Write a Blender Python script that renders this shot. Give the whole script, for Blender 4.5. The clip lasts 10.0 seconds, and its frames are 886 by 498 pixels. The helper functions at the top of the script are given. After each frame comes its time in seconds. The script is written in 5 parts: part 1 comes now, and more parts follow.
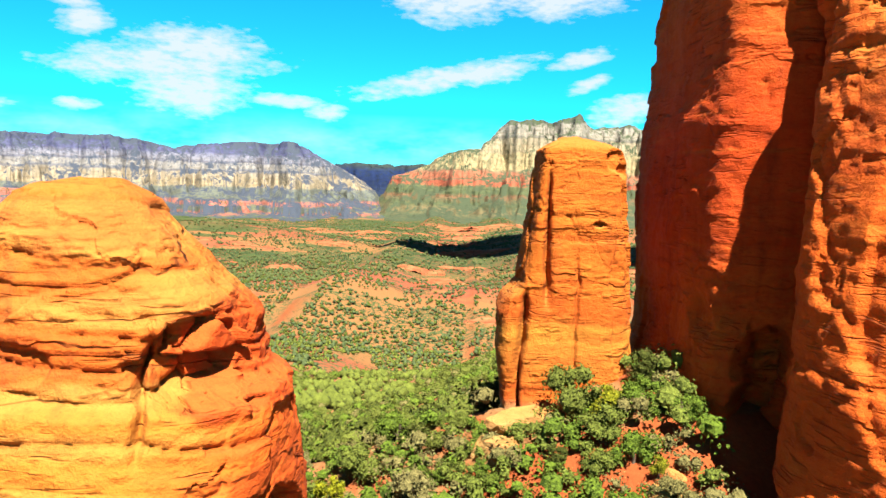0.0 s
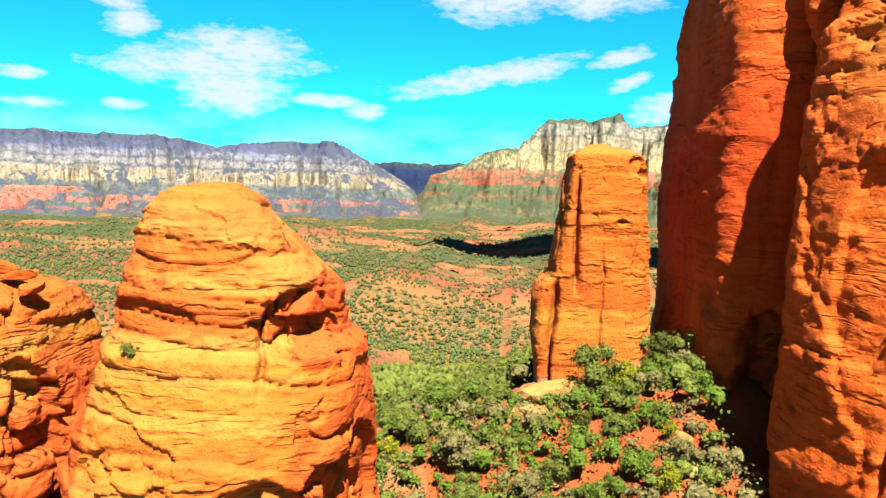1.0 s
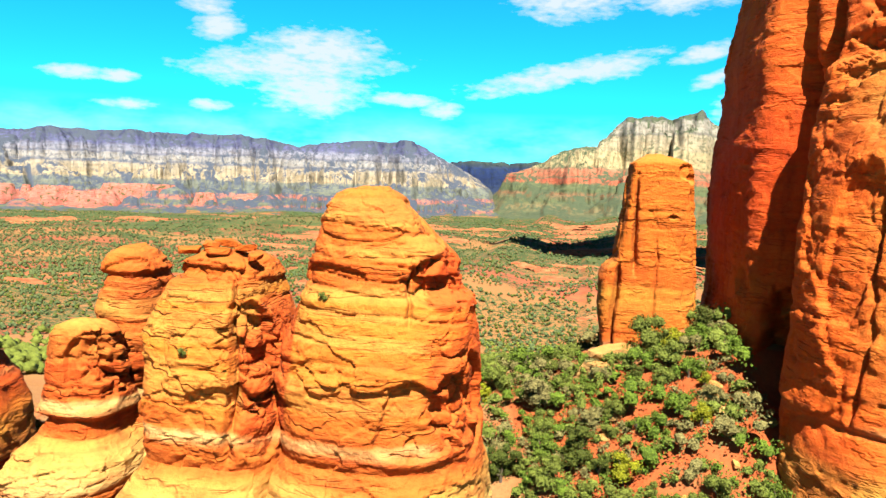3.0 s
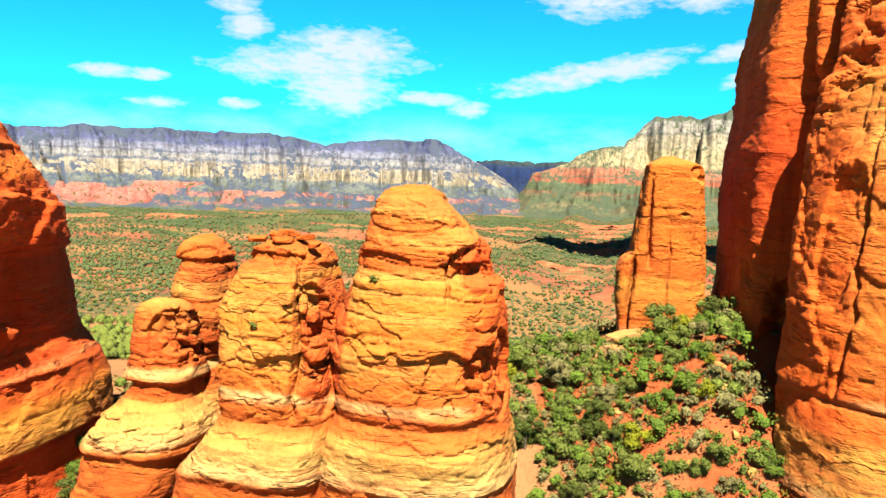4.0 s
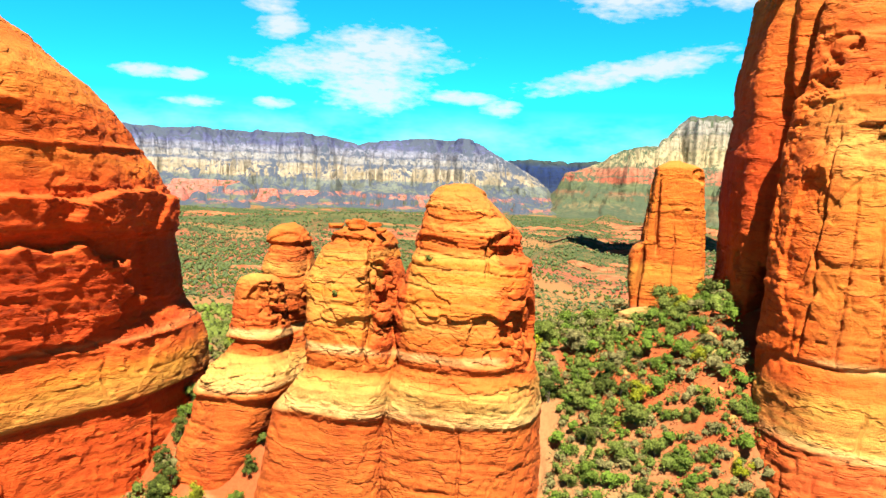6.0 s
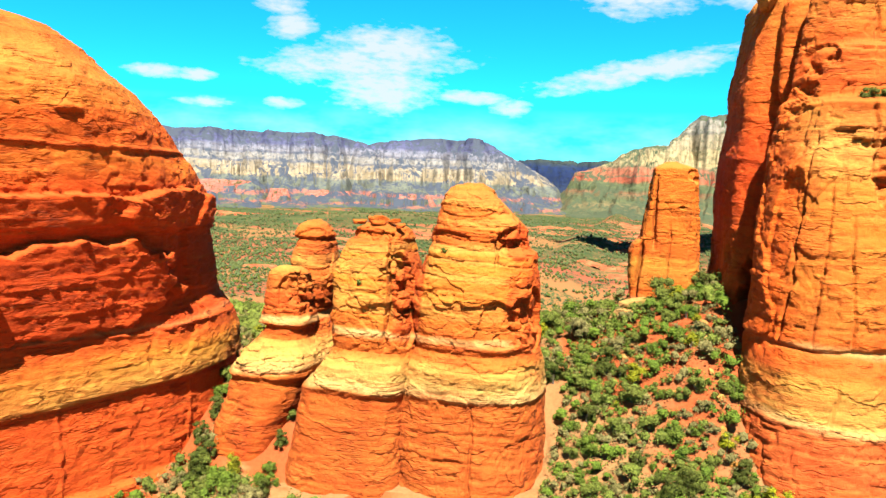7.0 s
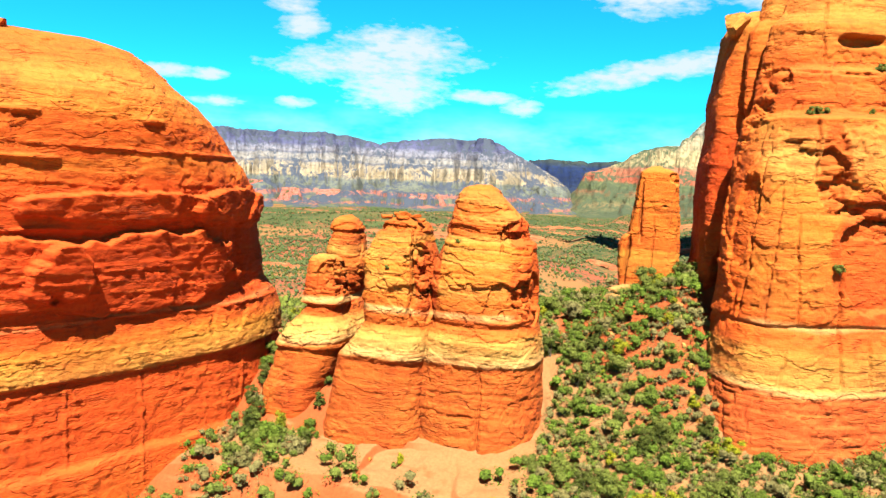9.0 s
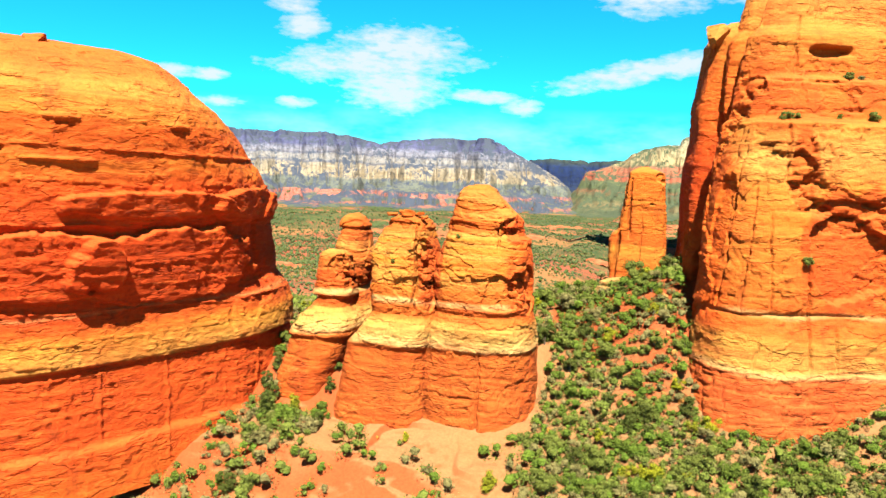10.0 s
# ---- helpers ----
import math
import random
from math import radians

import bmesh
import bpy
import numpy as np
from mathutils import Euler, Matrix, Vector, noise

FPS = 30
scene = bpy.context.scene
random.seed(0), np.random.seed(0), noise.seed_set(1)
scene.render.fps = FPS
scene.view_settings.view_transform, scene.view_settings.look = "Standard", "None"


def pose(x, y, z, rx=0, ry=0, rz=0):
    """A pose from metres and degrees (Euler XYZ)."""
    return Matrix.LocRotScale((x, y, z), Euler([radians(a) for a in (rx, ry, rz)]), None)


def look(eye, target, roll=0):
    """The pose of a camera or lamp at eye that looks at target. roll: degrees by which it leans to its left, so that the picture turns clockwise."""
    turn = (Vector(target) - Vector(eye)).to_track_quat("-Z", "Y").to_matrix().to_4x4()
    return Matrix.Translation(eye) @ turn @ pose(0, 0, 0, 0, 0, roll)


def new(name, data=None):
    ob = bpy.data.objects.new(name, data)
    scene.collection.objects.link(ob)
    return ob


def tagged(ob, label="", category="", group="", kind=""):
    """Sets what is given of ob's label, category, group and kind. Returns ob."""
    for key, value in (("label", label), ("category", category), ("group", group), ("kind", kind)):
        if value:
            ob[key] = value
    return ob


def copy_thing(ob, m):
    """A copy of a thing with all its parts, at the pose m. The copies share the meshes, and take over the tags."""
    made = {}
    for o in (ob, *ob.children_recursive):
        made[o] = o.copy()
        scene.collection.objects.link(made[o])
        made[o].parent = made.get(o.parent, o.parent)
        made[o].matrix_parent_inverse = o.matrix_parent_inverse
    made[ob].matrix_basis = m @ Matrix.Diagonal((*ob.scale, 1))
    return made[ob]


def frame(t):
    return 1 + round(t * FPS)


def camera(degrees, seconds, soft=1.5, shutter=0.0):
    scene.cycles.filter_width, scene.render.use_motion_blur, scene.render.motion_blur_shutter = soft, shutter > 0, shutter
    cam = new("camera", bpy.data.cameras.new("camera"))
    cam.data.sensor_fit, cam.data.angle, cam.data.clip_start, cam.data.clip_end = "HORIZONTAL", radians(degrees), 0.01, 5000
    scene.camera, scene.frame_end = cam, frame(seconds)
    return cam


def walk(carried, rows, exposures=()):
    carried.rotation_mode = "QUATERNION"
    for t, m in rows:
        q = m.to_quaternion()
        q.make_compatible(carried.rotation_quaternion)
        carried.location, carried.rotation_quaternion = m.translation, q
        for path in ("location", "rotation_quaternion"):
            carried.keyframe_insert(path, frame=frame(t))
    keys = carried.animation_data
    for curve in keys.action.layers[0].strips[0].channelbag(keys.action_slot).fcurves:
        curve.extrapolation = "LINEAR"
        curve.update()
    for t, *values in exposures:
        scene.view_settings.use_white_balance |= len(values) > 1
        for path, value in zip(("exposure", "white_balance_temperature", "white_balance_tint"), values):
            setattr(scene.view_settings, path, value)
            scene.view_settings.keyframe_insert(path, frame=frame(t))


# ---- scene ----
cam = camera(62.2, 10.0)
PATH = [
    (0, (-0.564, -0.233, 32.254), (-0.629, 1.76, 32.087), 1.6),
    (0.5, (-0.568, -3.649, 32.317), (-0.676, -1.66, 32.147), 1.7),
    (1, (-0.6, -7.113, 32.411), (-0.767, -5.128, 32.239), 1.7),
    (1.5, (-0.564, -10.596, 32.516), (-0.794, -8.617, 32.341), 1.6),
    (2, (-0.504, -14.098, 32.606), (-0.79, -12.127, 32.428), 1.8),
    (2.5, (-0.368, -17.579, 32.652), (-0.699, -15.614, 32.472), 1.8),
    (4, (0.544, -27.915, 32.656), (0.109, -25.972, 32.469), 2.1),
    (4.5, (1.02, -31.34, 32.643), (0.554, -29.404, 32.453), 2.3),
    (5, (1.591, -34.766, 32.68), (1.099, -32.837, 32.49), 2.2),
    (5.5, (2.193, -38.078, 32.685), (1.687, -36.152, 32.494), 2.3),
    (7, (4.213, -48.043, 32.706), (3.67, -46.128, 32.512), 2.3),
    (7.5, (5.06, -51.415, 32.761), (4.505, -49.503, 32.566), 2.3),
    (8, (5.928, -54.775, 32.848), (5.364, -52.866, 32.653), 2.3),
    (8.5, (6.734, -58.186, 32.914), (6.165, -56.279, 32.719), 2.4),
    (9, (7.601, -61.568, 33.002), (7.032, -59.661, 32.806), 2.5),
    (9.5, (8.552, -64.984, 33.059), (7.982, -63.077, 32.862), 2.5),
    (10, (9.557, -68.365, 33.093), (8.986, -66.459, 32.896), 2.4),
]
walk(cam, [(t, look(eye, target, roll)) for t, eye, target, roll in PATH], exposures=[(0.0, 2.25)])

# ---- world, sun and sky ----
SUN = Vector((0.17, -0.53, 0.83)).normalized()
world = bpy.data.worlds.new("sky")
scene.world = world
world.use_nodes = True
wn, wl = world.node_tree.nodes, world.node_tree.links
wn.clear()


def wmath(op, a, b=None, c=None, clamp=False):
    n = wn.new("ShaderNodeMath")
    n.operation, n.use_clamp = op, clamp
    for i, v in enumerate((a, b, c)):
        if v is None:
            continue
        if isinstance(v, (int, float)):
            n.inputs[i].default_value = v
        else:
            wl.new(v, n.inputs[i])
    return n.outputs[0]


sky_tex = wn.new("ShaderNodeTexSky")
sky_tex.sky_type, sky_tex.sun_disc = "NISHITA", False
sky_tex.sun_elevation = math.asin(SUN.z)
sky_tex.sun_rotation = math.atan2(SUN.x, SUN.y)
sky_tex.altitude, sky_tex.air_density, sky_tex.dust_density, sky_tex.ozone_density = 1400, 1.0, 0.3, 1.0
coord = wn.new("ShaderNodeTexCoord")
split = wn.new("ShaderNodeSeparateXYZ")
wl.new(coord.outputs["Generated"], split.inputs[0])
az = wmath("MULTIPLY", wmath("ARCTAN2", split.outputs[0], split.outputs[1]), 180 / math.pi)
flat = wmath("SQRT", wmath("ADD", wmath("MULTIPLY", split.outputs[0], split.outputs[0]), wmath("MULTIPLY", split.outputs[1], split.outputs[1])))
el = wmath("DIVIDE", split.outputs[2], wmath("MAXIMUM", flat, 0.02))
# each cloud: azimuth in degrees, slope of the line of sight, half width, half height, lean
CLOUDS = [
    (-22.6, .146, 7.6, .026, .001), (-21.0, .116, 4.2, .034, 0), (-20.4, .168, 4.6, .030, 0),
    (-2.0, .146, 7.4, .016, .0036), (1.2, .155, 3.6, .017, .003), (-13.9, .108, 2.5, .009, 0), (-11.0, .095, 1.5, .011, 0),
    (8.3, .173, 2.4, .012, .004), (8.8, .14, 1.6, .010, .005), (11.5, .108, 2.6, .02, .003),
    (-27.8, .189, 1.8, .018, .002), (-28.6, .214, 1.8, .014, 0), (-2.0, .243, 4.2, .028, 0), (6.2, .25, 5, .026, 0),
    (-37.3, .118, 2.0, .009, 0), (-34.6, .118, 1.4, .008, 0), (-34.0, .085, 2.0, .007, 0), (-28.4, .089, 1.5, .008, 0),
]
field = None
for ca, ce, wa, we, lean in CLOUDS:
    da = wmath("SUBTRACT", az, ca)
    de = wmath("SUBTRACT", wmath("SUBTRACT", el, ce), wmath("MULTIPLY", da, lean))
    u, v = wmath("MULTIPLY", da, 1 / wa), wmath("MULTIPLY", de, 1 / we)
    f = wmath("SUBTRACT", 1.0, wmath("ADD", wmath("MULTIPLY", u, u), wmath("MULTIPLY", v, v)))
    field = f if field is None else wmath("MAXIMUM", field, f)
flatmap = wn.new("ShaderNodeCombineXYZ")
wl.new(wmath("MULTIPLY", az, 0.06), flatmap.inputs[0])
wl.new(wmath("MULTIPLY", el, 9.0), flatmap.inputs[1])


def wnoise(scale, detail, rough):
    n = wn.new("ShaderNodeTexNoise")
    n.inputs["Scale"].default_value, n.inputs["Detail"].default_value, n.inputs["Roughness"].default_value = scale, detail, rough
    wl.new(flatmap.outputs[0], n.inputs["Vector"])
    return n.outputs[0]


ragged = wmath("MULTIPLY", wmath("SUBTRACT", wnoise(7.0, 8, 0.64), 0.5), 3.2)
frayed = wmath("MULTIPLY", wmath("SUBTRACT", wnoise(20.0, 4, 0.5), 0.5), 1.5)
dense = wmath("MULTIPLY", wmath("ADD", wmath("ADD", wmath("MAXIMUM", field, -1.5), wmath("ADD", ragged, frayed)), 0.25), 0.80, clamp=True)
# thin haze cloud low in the sky, and a scatter of cloud elsewhere
low = wmath("MULTIPLY", wmath("SUBTRACT", 1.0, wmath("MULTIPLY", wmath("ABSOLUTE", wmath("SUBTRACT", el, 0.05)), 22)), 0.62, clamp=True)
wisps = wmath("MULTIPLY", low, wmath("MULTIPLY", wmath("SUBTRACT", wnoise(3.0, 5, 0.55), 0.36), 2.6, clamp=True))
cover = wmath("MAXIMUM", wmath("MULTIPLY", dense, 0.93), wisps)
tint = wn.new("ShaderNodeMix")
tint.data_type, tint.blend_type = "RGBA", "MULTIPLY"
tint.inputs["Factor"].default_value = 1.0
tint.inputs["B"].default_value = (0.05, 0.90, 1.175, 1)
wl.new(sky_tex.outputs[0], tint.inputs["A"])
deep = wn.new("ShaderNodeMix")
deep.data_type = "RGBA"
zenith = wn.new("ShaderNodeMix")
zenith.data_type, zenith.blend_type = "RGBA", "MULTIPLY"
zenith.inputs["Factor"].default_value = 1.0
zenith.inputs["B"].default_value = (0.20, 0.085, 0.135, 1)
wl.new(sky_tex.outputs[0], zenith.inputs["A"])
wl.new(zenith.outputs["Result"], deep.inputs["B"])
wl.new(wmath("MULTIPLY", wmath("SUBTRACT", el, 0.24), 3.5, clamp=True), deep.inputs["Factor"])
wl.new(tint.outputs["Result"], deep.inputs["A"])
cloudmix = wn.new("ShaderNodeMix")
cloudmix.data_type = "RGBA"
cloudmix.inputs["B"].default_value = (4.3, 4.8, 5.0, 1)
wl.new(cover, cloudmix.inputs["Factor"])
wl.new(deep.outputs["Result"], cloudmix.inputs["A"])
back = wn.new("ShaderNodeBackground")
back.inputs["Strength"].default_value = 0.0417
wl.new(cloudmix.outputs["Result"], back.inputs[0])
wout = wn.new("ShaderNodeOutputWorld")
wl.new(back.outputs[0], wout.inputs[0])

lamp = bpy.data.lights.new("sun", "SUN")
lamp.energy, lamp.angle, lamp.color = 5.0, radians(0.53), (1.0, 0.93, 0.80)
sun = new("sun", lamp)
sun.matrix_world = look(SUN * 900, (0, 0, 0))


# ---- materials ----
ALBEDO = (0.48, 0.48, 0.48)  # iron-rich rock, soil and desert leaves are dark


class Mat:
    """A small builder of node materials."""

    def __init__(self, name):
        self.mat = bpy.data.materials.new(name)
        self.mat.use_nodes = True
        self.n, self.l = self.mat.node_tree.nodes, self.mat.node_tree.links
        self.bsdf = self.n["Principled BSDF"]
        self.bsdf.inputs["Roughness"].default_value = 0.9
        self.bsdf.inputs["Specular IOR Level"].default_value = 0.15

    def put(self, socket, v):
        if isinstance(v, (int, float)):
            socket.default_value = v
        elif isinstance(v, tuple):
            socket.default_value = (*v, 1) if len(v) == 3 and socket.type == "RGBA" else v
        else:
            self.l.new(v, socket)

    def math(self, op, a, b=0.0, c=0.0, clamp=False):
        n = self.n.new("ShaderNodeMath")
        n.operation, n.use_clamp = op, clamp
        for s, v in zip(n.inputs, (a, b, c)):
            self.put(s, v)
        return n.outputs[0]

    def place(self):
        return self.n.new("ShaderNodeNewGeometry").outputs["Position"]

    def normal_z(self):
        s = self.n.new("ShaderNodeSeparateXYZ")
        self.l.new(self.n.new("ShaderNodeNewGeometry").outputs["Normal"], s.inputs[0])
        return s.outputs[2]

    def scaled(self, v, s):
        n = self.n.new("ShaderNodeVectorMath")
        n.operation = "MULTIPLY"
        self.l.new(v, n.inputs[0])
        n.inputs[1].default_value = s
        return n.outputs[0]

    def noise(self, v, scale, detail=4, rough=0.55):
        n = self.n.new("ShaderNodeTexNoise")
        self.l.new(v, n.inputs["Vector"])
        self.put(n.inputs["Scale"], scale), self.put(n.inputs["Detail"], detail), self.put(n.inputs["Roughness"], rough)
        return n.outputs[0]

    def step(self, v, lo, hi):
        n = self.n.new("ShaderNodeMapRange")
        n.interpolation_type = "SMOOTHSTEP"
        for s, x in zip(n.inputs, (v, lo, hi, 0.0, 1.0)):
            self.put(s, x)
        return n.outputs[0]

    def mix(self, f, a, b, blend="MIX"):
        n = self.n.new("ShaderNodeMix")
        n.data_type, n.blend_type = "RGBA", blend
        self.put(n.inputs["Factor"], f), self.put(n.inputs["A"], a), self.put(n.inputs["B"], b)
        return n.outputs["Result"]

    def ramp(self, v, stops, sharp="LINEAR"):
        n = self.n.new("ShaderNodeValToRGB")
        n.color_ramp.interpolation = sharp
        e = n.color_ramp.elements
        while len(e) < len(stops):
            e.new(0.5)
        for x, (p, c) in zip(e, sorted(stops, key=lambda s: s[0])):
            x.position, x.color = p, (*c, 1)
        self.l.new(v, n.inputs[0])
        return n.outputs[0]

    def z(self, v):
        s = self.n.new("ShaderNodeSeparateXYZ")
        self.l.new(v, s.inputs[0])
        return s.outputs[2]

    def done(self, color, height=None, strength=0.5, distance=0.1):
        self.put(self.bsdf.inputs["Base Color"], self.mix(1.0, color, ALBEDO, "MULTIPLY"))
        if height is not None:
            b = self.n.new("ShaderNodeBump")
            self.put(b.inputs["Strength"], strength), self.put(b.inputs["Distance"], distance)
            self.l.new(height, b.inputs["Height"])
            self.l.new(b.outputs[0], self.bsdf.inputs["Normal"])
        return self.mat


RED, ORANGE, GOLD, CREAM, PALE = (.54, .060, .007), (.62, .128, .012), (.67, .21, .026), (.70, .33, .066), (.70, .43, .15)
SAND = (.70, .33, .062)


def sandstone(name, beds, redness=0.4, dust_and_sun=0.5, bands=0.0, west=None, stains=()):
    """Red sandstone in beds: (height in metres, colour) from low to high."""
    m = Mat(name)
    p = m.place()
    warp = m.math("MULTIPLY", m.math("SUBTRACT", m.noise(m.scaled(p, (.09, .09, .12)), 1.0, 4), 0.5), 2.2)
    zz = m.math("ADD", m.z(p), warp)
    col = m.ramp(m.math("MULTIPLY", m.math("ADD", zz, 6.0), 1 / 70), [((h + 6) / 70, c) for h, c in beds])
    if bands:
        # clean pale beds between the orange ones
        pale = m.noise(m.scaled(p, (.03, .03, .55)), 1.0, 2, 0.5)
        col = m.mix(m.math("MULTIPLY", m.math("MULTIPLY", m.step(pale, .50, .54), m.step(zz, 17.8, 18.4)), bands), col, SAND)
    if west:
        # redder past a line in x, on the side of its first end
        s = m.n.new("ShaderNodeSeparateXYZ")
        m.l.new(p, s.inputs[0])
        edge = m.math("ADD", s.outputs[0], m.math("MULTIPLY", m.math("SUBTRACT", m.noise(m.scaled(p, (.2, .2, .12)), 1.0, 5, .6), .5), 4.0))
        col = m.mix(m.math("MULTIPLY", m.step(edge, west[1], west[0]), m.math("MULTIPLY", m.step(zz, 16.5, 17.5), .85)), col, (.90, .145, .012))
    for (sx, sz, rx, rz, colour) in stains:
        # iron-rich red rock where plates have fallen off
        t = m.n.new("ShaderNodeSeparateXYZ")
        m.l.new(p, t.inputs[0])
        u, v = m.math("MULTIPLY", m.math("SUBTRACT", t.outputs[0], sx), 1 / rx), m.math("MULTIPLY", m.math("SUBTRACT", t.outputs[2], sz), 1 / rz)
        q = m.math("ADD", m.math("ADD", m.math("MULTIPLY", u, u), m.math("MULTIPLY", v, v)), m.math("MULTIPLY", m.math("SUBTRACT", m.noise(p, .35, 5, .6), .5), 1.6))
        col = m.mix(m.math("MULTIPLY", m.step(q, 1.15, .8), .85), col, colour)
    thin = m.noise(m.scaled(p, (.16, .16, 2.2)), 1.0, 5, 0.6)
    col = m.mix(m.math("MULTIPLY", m.step(thin, .52, .70), 0.3), col, GOLD)
    col = m.mix(m.math("MULTIPLY", m.step(thin, .5, .36), 0.35), col, RED)
    streak = m.noise(m.scaled(p, (.55, .55, .05)), 1.0, 6, 0.62)
    col = m.mix(m.math("MULTIPLY", m.step(streak, .50, .72), redness), col, (.26, .022, .004))
    patch = m.noise(p, 0.12, 5, 0.6)
    col = m.mix(m.math("MULTIPLY", m.step(patch, .47, .62), redness * 1.3), col, RED)
    # cream dust on upward faces, with their sunlit yellow painted in too
    col = m.mix(m.math("MULTIPLY", m.step(m.normal_z(), .25, .8), dust_and_sun), col, CREAM)
    varnish = m.noise(m.scaled(p, (.35, .35, .09)), 1.0, 7, 0.68)
    col = m.mix(m.math("MULTIPLY", m.step(varnish, .58, .74), max(redness, .4)), col, (.10, .022, .012))
    grain = m.noise(p, 2.6, 6, 0.7)
    col = m.mix(0.7, col, m.ramp(grain, [(.25, (.66, .60, .56)), (.52, (1, 1, 1))]), "MULTIPLY")
    h = m.math("ADD", m.math("MULTIPLY", m.noise(m.scaled(p, (.5, .5, 2.2)), 1.2, 6, 0.6), .42), m.math("MULTIPLY", grain, 0.5))
    lying = m.step(m.math("ABSOLUTE", m.math("SUBTRACT", m.noise(m.scaled(p, (.16, .16, 1.3)), 1.0, 3, .5), .5)), 0.0, .03)
    where = m.step(m.noise(p, .22, 4, .6), .50, .60)
    crack = m.math("MULTIPLY", m.math("SUBTRACT", 1.0, lying), where)
    col = m.mix(m.math("MULTIPLY", crack, .25), col, (.16, .03, .010))
    h = m.math("SUBTRACT", h, m.math("MULTIPLY", crack, .55))
    h = m.math("ADD", h, m.math("MULTIPLY", m.noise(p, 9.0, 4, 0.6), 0.25))
    # thin beds, each undercut at its base and rounded off above, that come and go
    for rate, wave, lo, hi, tall, seed in ((.45, 1.1, .50, .60, .75, 0.0), (1.5, .55, .54, .66, .20, 31.0)):
        bent = m.math("ADD", m.math("MULTIPLY", m.z(p), rate), m.math("MULTIPLY", m.noise(m.scaled(p, (.14, .14, .2)), 1.0, 4, .55), wave * 3))
        f = m.math("FRACT", bent)
        saw = m.math("MULTIPLY", m.step(f, 0.0, .07), m.math("SUBTRACT", 1.0, m.math("MULTIPLY", m.math("POWER", f, 2.0), .8)))
        some = m.step(m.noise(m.scaled(p, (.19, .19, .45)), 1.0 + seed * .01, 4, .6), lo, hi)
        h = m.math("ADD", h, m.math("MULTIPLY", m.math("MULTIPLY", saw, some), tall))
        line = m.math("MULTIPLY", m.math("SUBTRACT", 1.0, m.step(f, .015, .06)), some)
        col = m.mix(m.math("MULTIPLY", line, .3), col, (.16, .03, .010))
    return m.done(col, h, 0.85, 0.30)


BEDS_SPIRE = [(-5, ORANGE), (3, (0.60, 0.135, 0.020)), (10.8, (0.60, 0.128, 0.017)), (11.6, (0.60, 0.14, 0.020)), (12.0, PALE), (13.2, (.70, .43, .11)), (14.9, SAND), (15.3, (.62, .15, .018)), (16.9, (.60, .13, .015)),
              (17.1, PALE), (17.55, PALE), (17.7, (0.60, 0.145, 0.018)), (18.8, (.64, .18, .018)), (22, (.66, .22, .022)), (25.4, (.66, .23, .024)), (25.9, SAND), (26.3, ORANGE), (28.5, (.60, .13, .012)), (32, (.66, .22, .026)), (60, GOLD)]
BEDS_BUTTE = [(-5, ORANGE), (2, (.80, .105, .012)), (9.8, (.80, .105, .012)), (10.6, (0.60, 0.06, 0.007)), (11.0, SAND), (13.2, (.78, .34, .045)), (14.2, (0.76, 0.24, 0.024)), (14.9, (.74, .14, .014)), (16.4, (0.68, 0.075, 0.008)), (16.7, (0.66, 0.20, 0.06)), (17.1, (.70, .075, .008)),
              (24, (0.74, 0.078, 0.008)), (30.5, (0.80, 0.10, 0.009)), (33.2, (.80, .20, .020)), (33.8, (.76, .12, .011)), (37, (0.74, 0.12, 0.010)), (38.2, (.78, .21, .022)), (41.5, (.76, .27, .040)), (43, (.74, .16, .017)), (60, (.72, .14, .016))]
BEDS_MASSIF = [(-5, ORANGE), (3, (.66, .13, .025)), (11.3, (.66, .125, .024)), (11.9, PALE), (12.5, CREAM), (15.6, (0.608, 0.266, 0.041)), (16.4, ORANGE), (18.2, (.66, .12, .012)), (18.5, PALE), (19.0, ORANGE),
               (24, (.66, .165, .014)), (33, (.68, .20, .02)), (37, CREAM), (41, GOLD), (42, ORANGE), (47, (.68, .135, .012)), (53, GOLD), (62, CREAM)]
BEDS_TOWER = [(-5, ORANGE), (17.5, PALE), (18.6, (0.663, 0.378, 0.163)), (19.2, ORANGE), (22, GOLD), (23.5, (0.700, 0.269, 0.032)), (24.3, ORANGE), (27, (.70, .17, .016)), (34, (.70, .165, .015)), (36, (.68, .15, .014))]
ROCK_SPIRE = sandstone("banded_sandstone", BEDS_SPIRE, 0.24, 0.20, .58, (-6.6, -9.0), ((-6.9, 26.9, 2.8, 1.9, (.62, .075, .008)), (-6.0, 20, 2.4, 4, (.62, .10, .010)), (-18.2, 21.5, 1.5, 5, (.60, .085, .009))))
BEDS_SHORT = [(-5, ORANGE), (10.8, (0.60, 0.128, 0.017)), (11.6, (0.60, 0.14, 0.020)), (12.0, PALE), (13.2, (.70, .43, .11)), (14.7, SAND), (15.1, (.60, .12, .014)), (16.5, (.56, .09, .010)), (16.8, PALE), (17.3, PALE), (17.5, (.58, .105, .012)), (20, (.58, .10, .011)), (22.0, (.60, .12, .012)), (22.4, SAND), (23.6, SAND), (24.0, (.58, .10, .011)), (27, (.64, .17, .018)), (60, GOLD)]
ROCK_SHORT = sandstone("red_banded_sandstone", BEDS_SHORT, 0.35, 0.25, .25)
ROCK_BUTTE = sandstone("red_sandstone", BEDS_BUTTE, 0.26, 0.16)
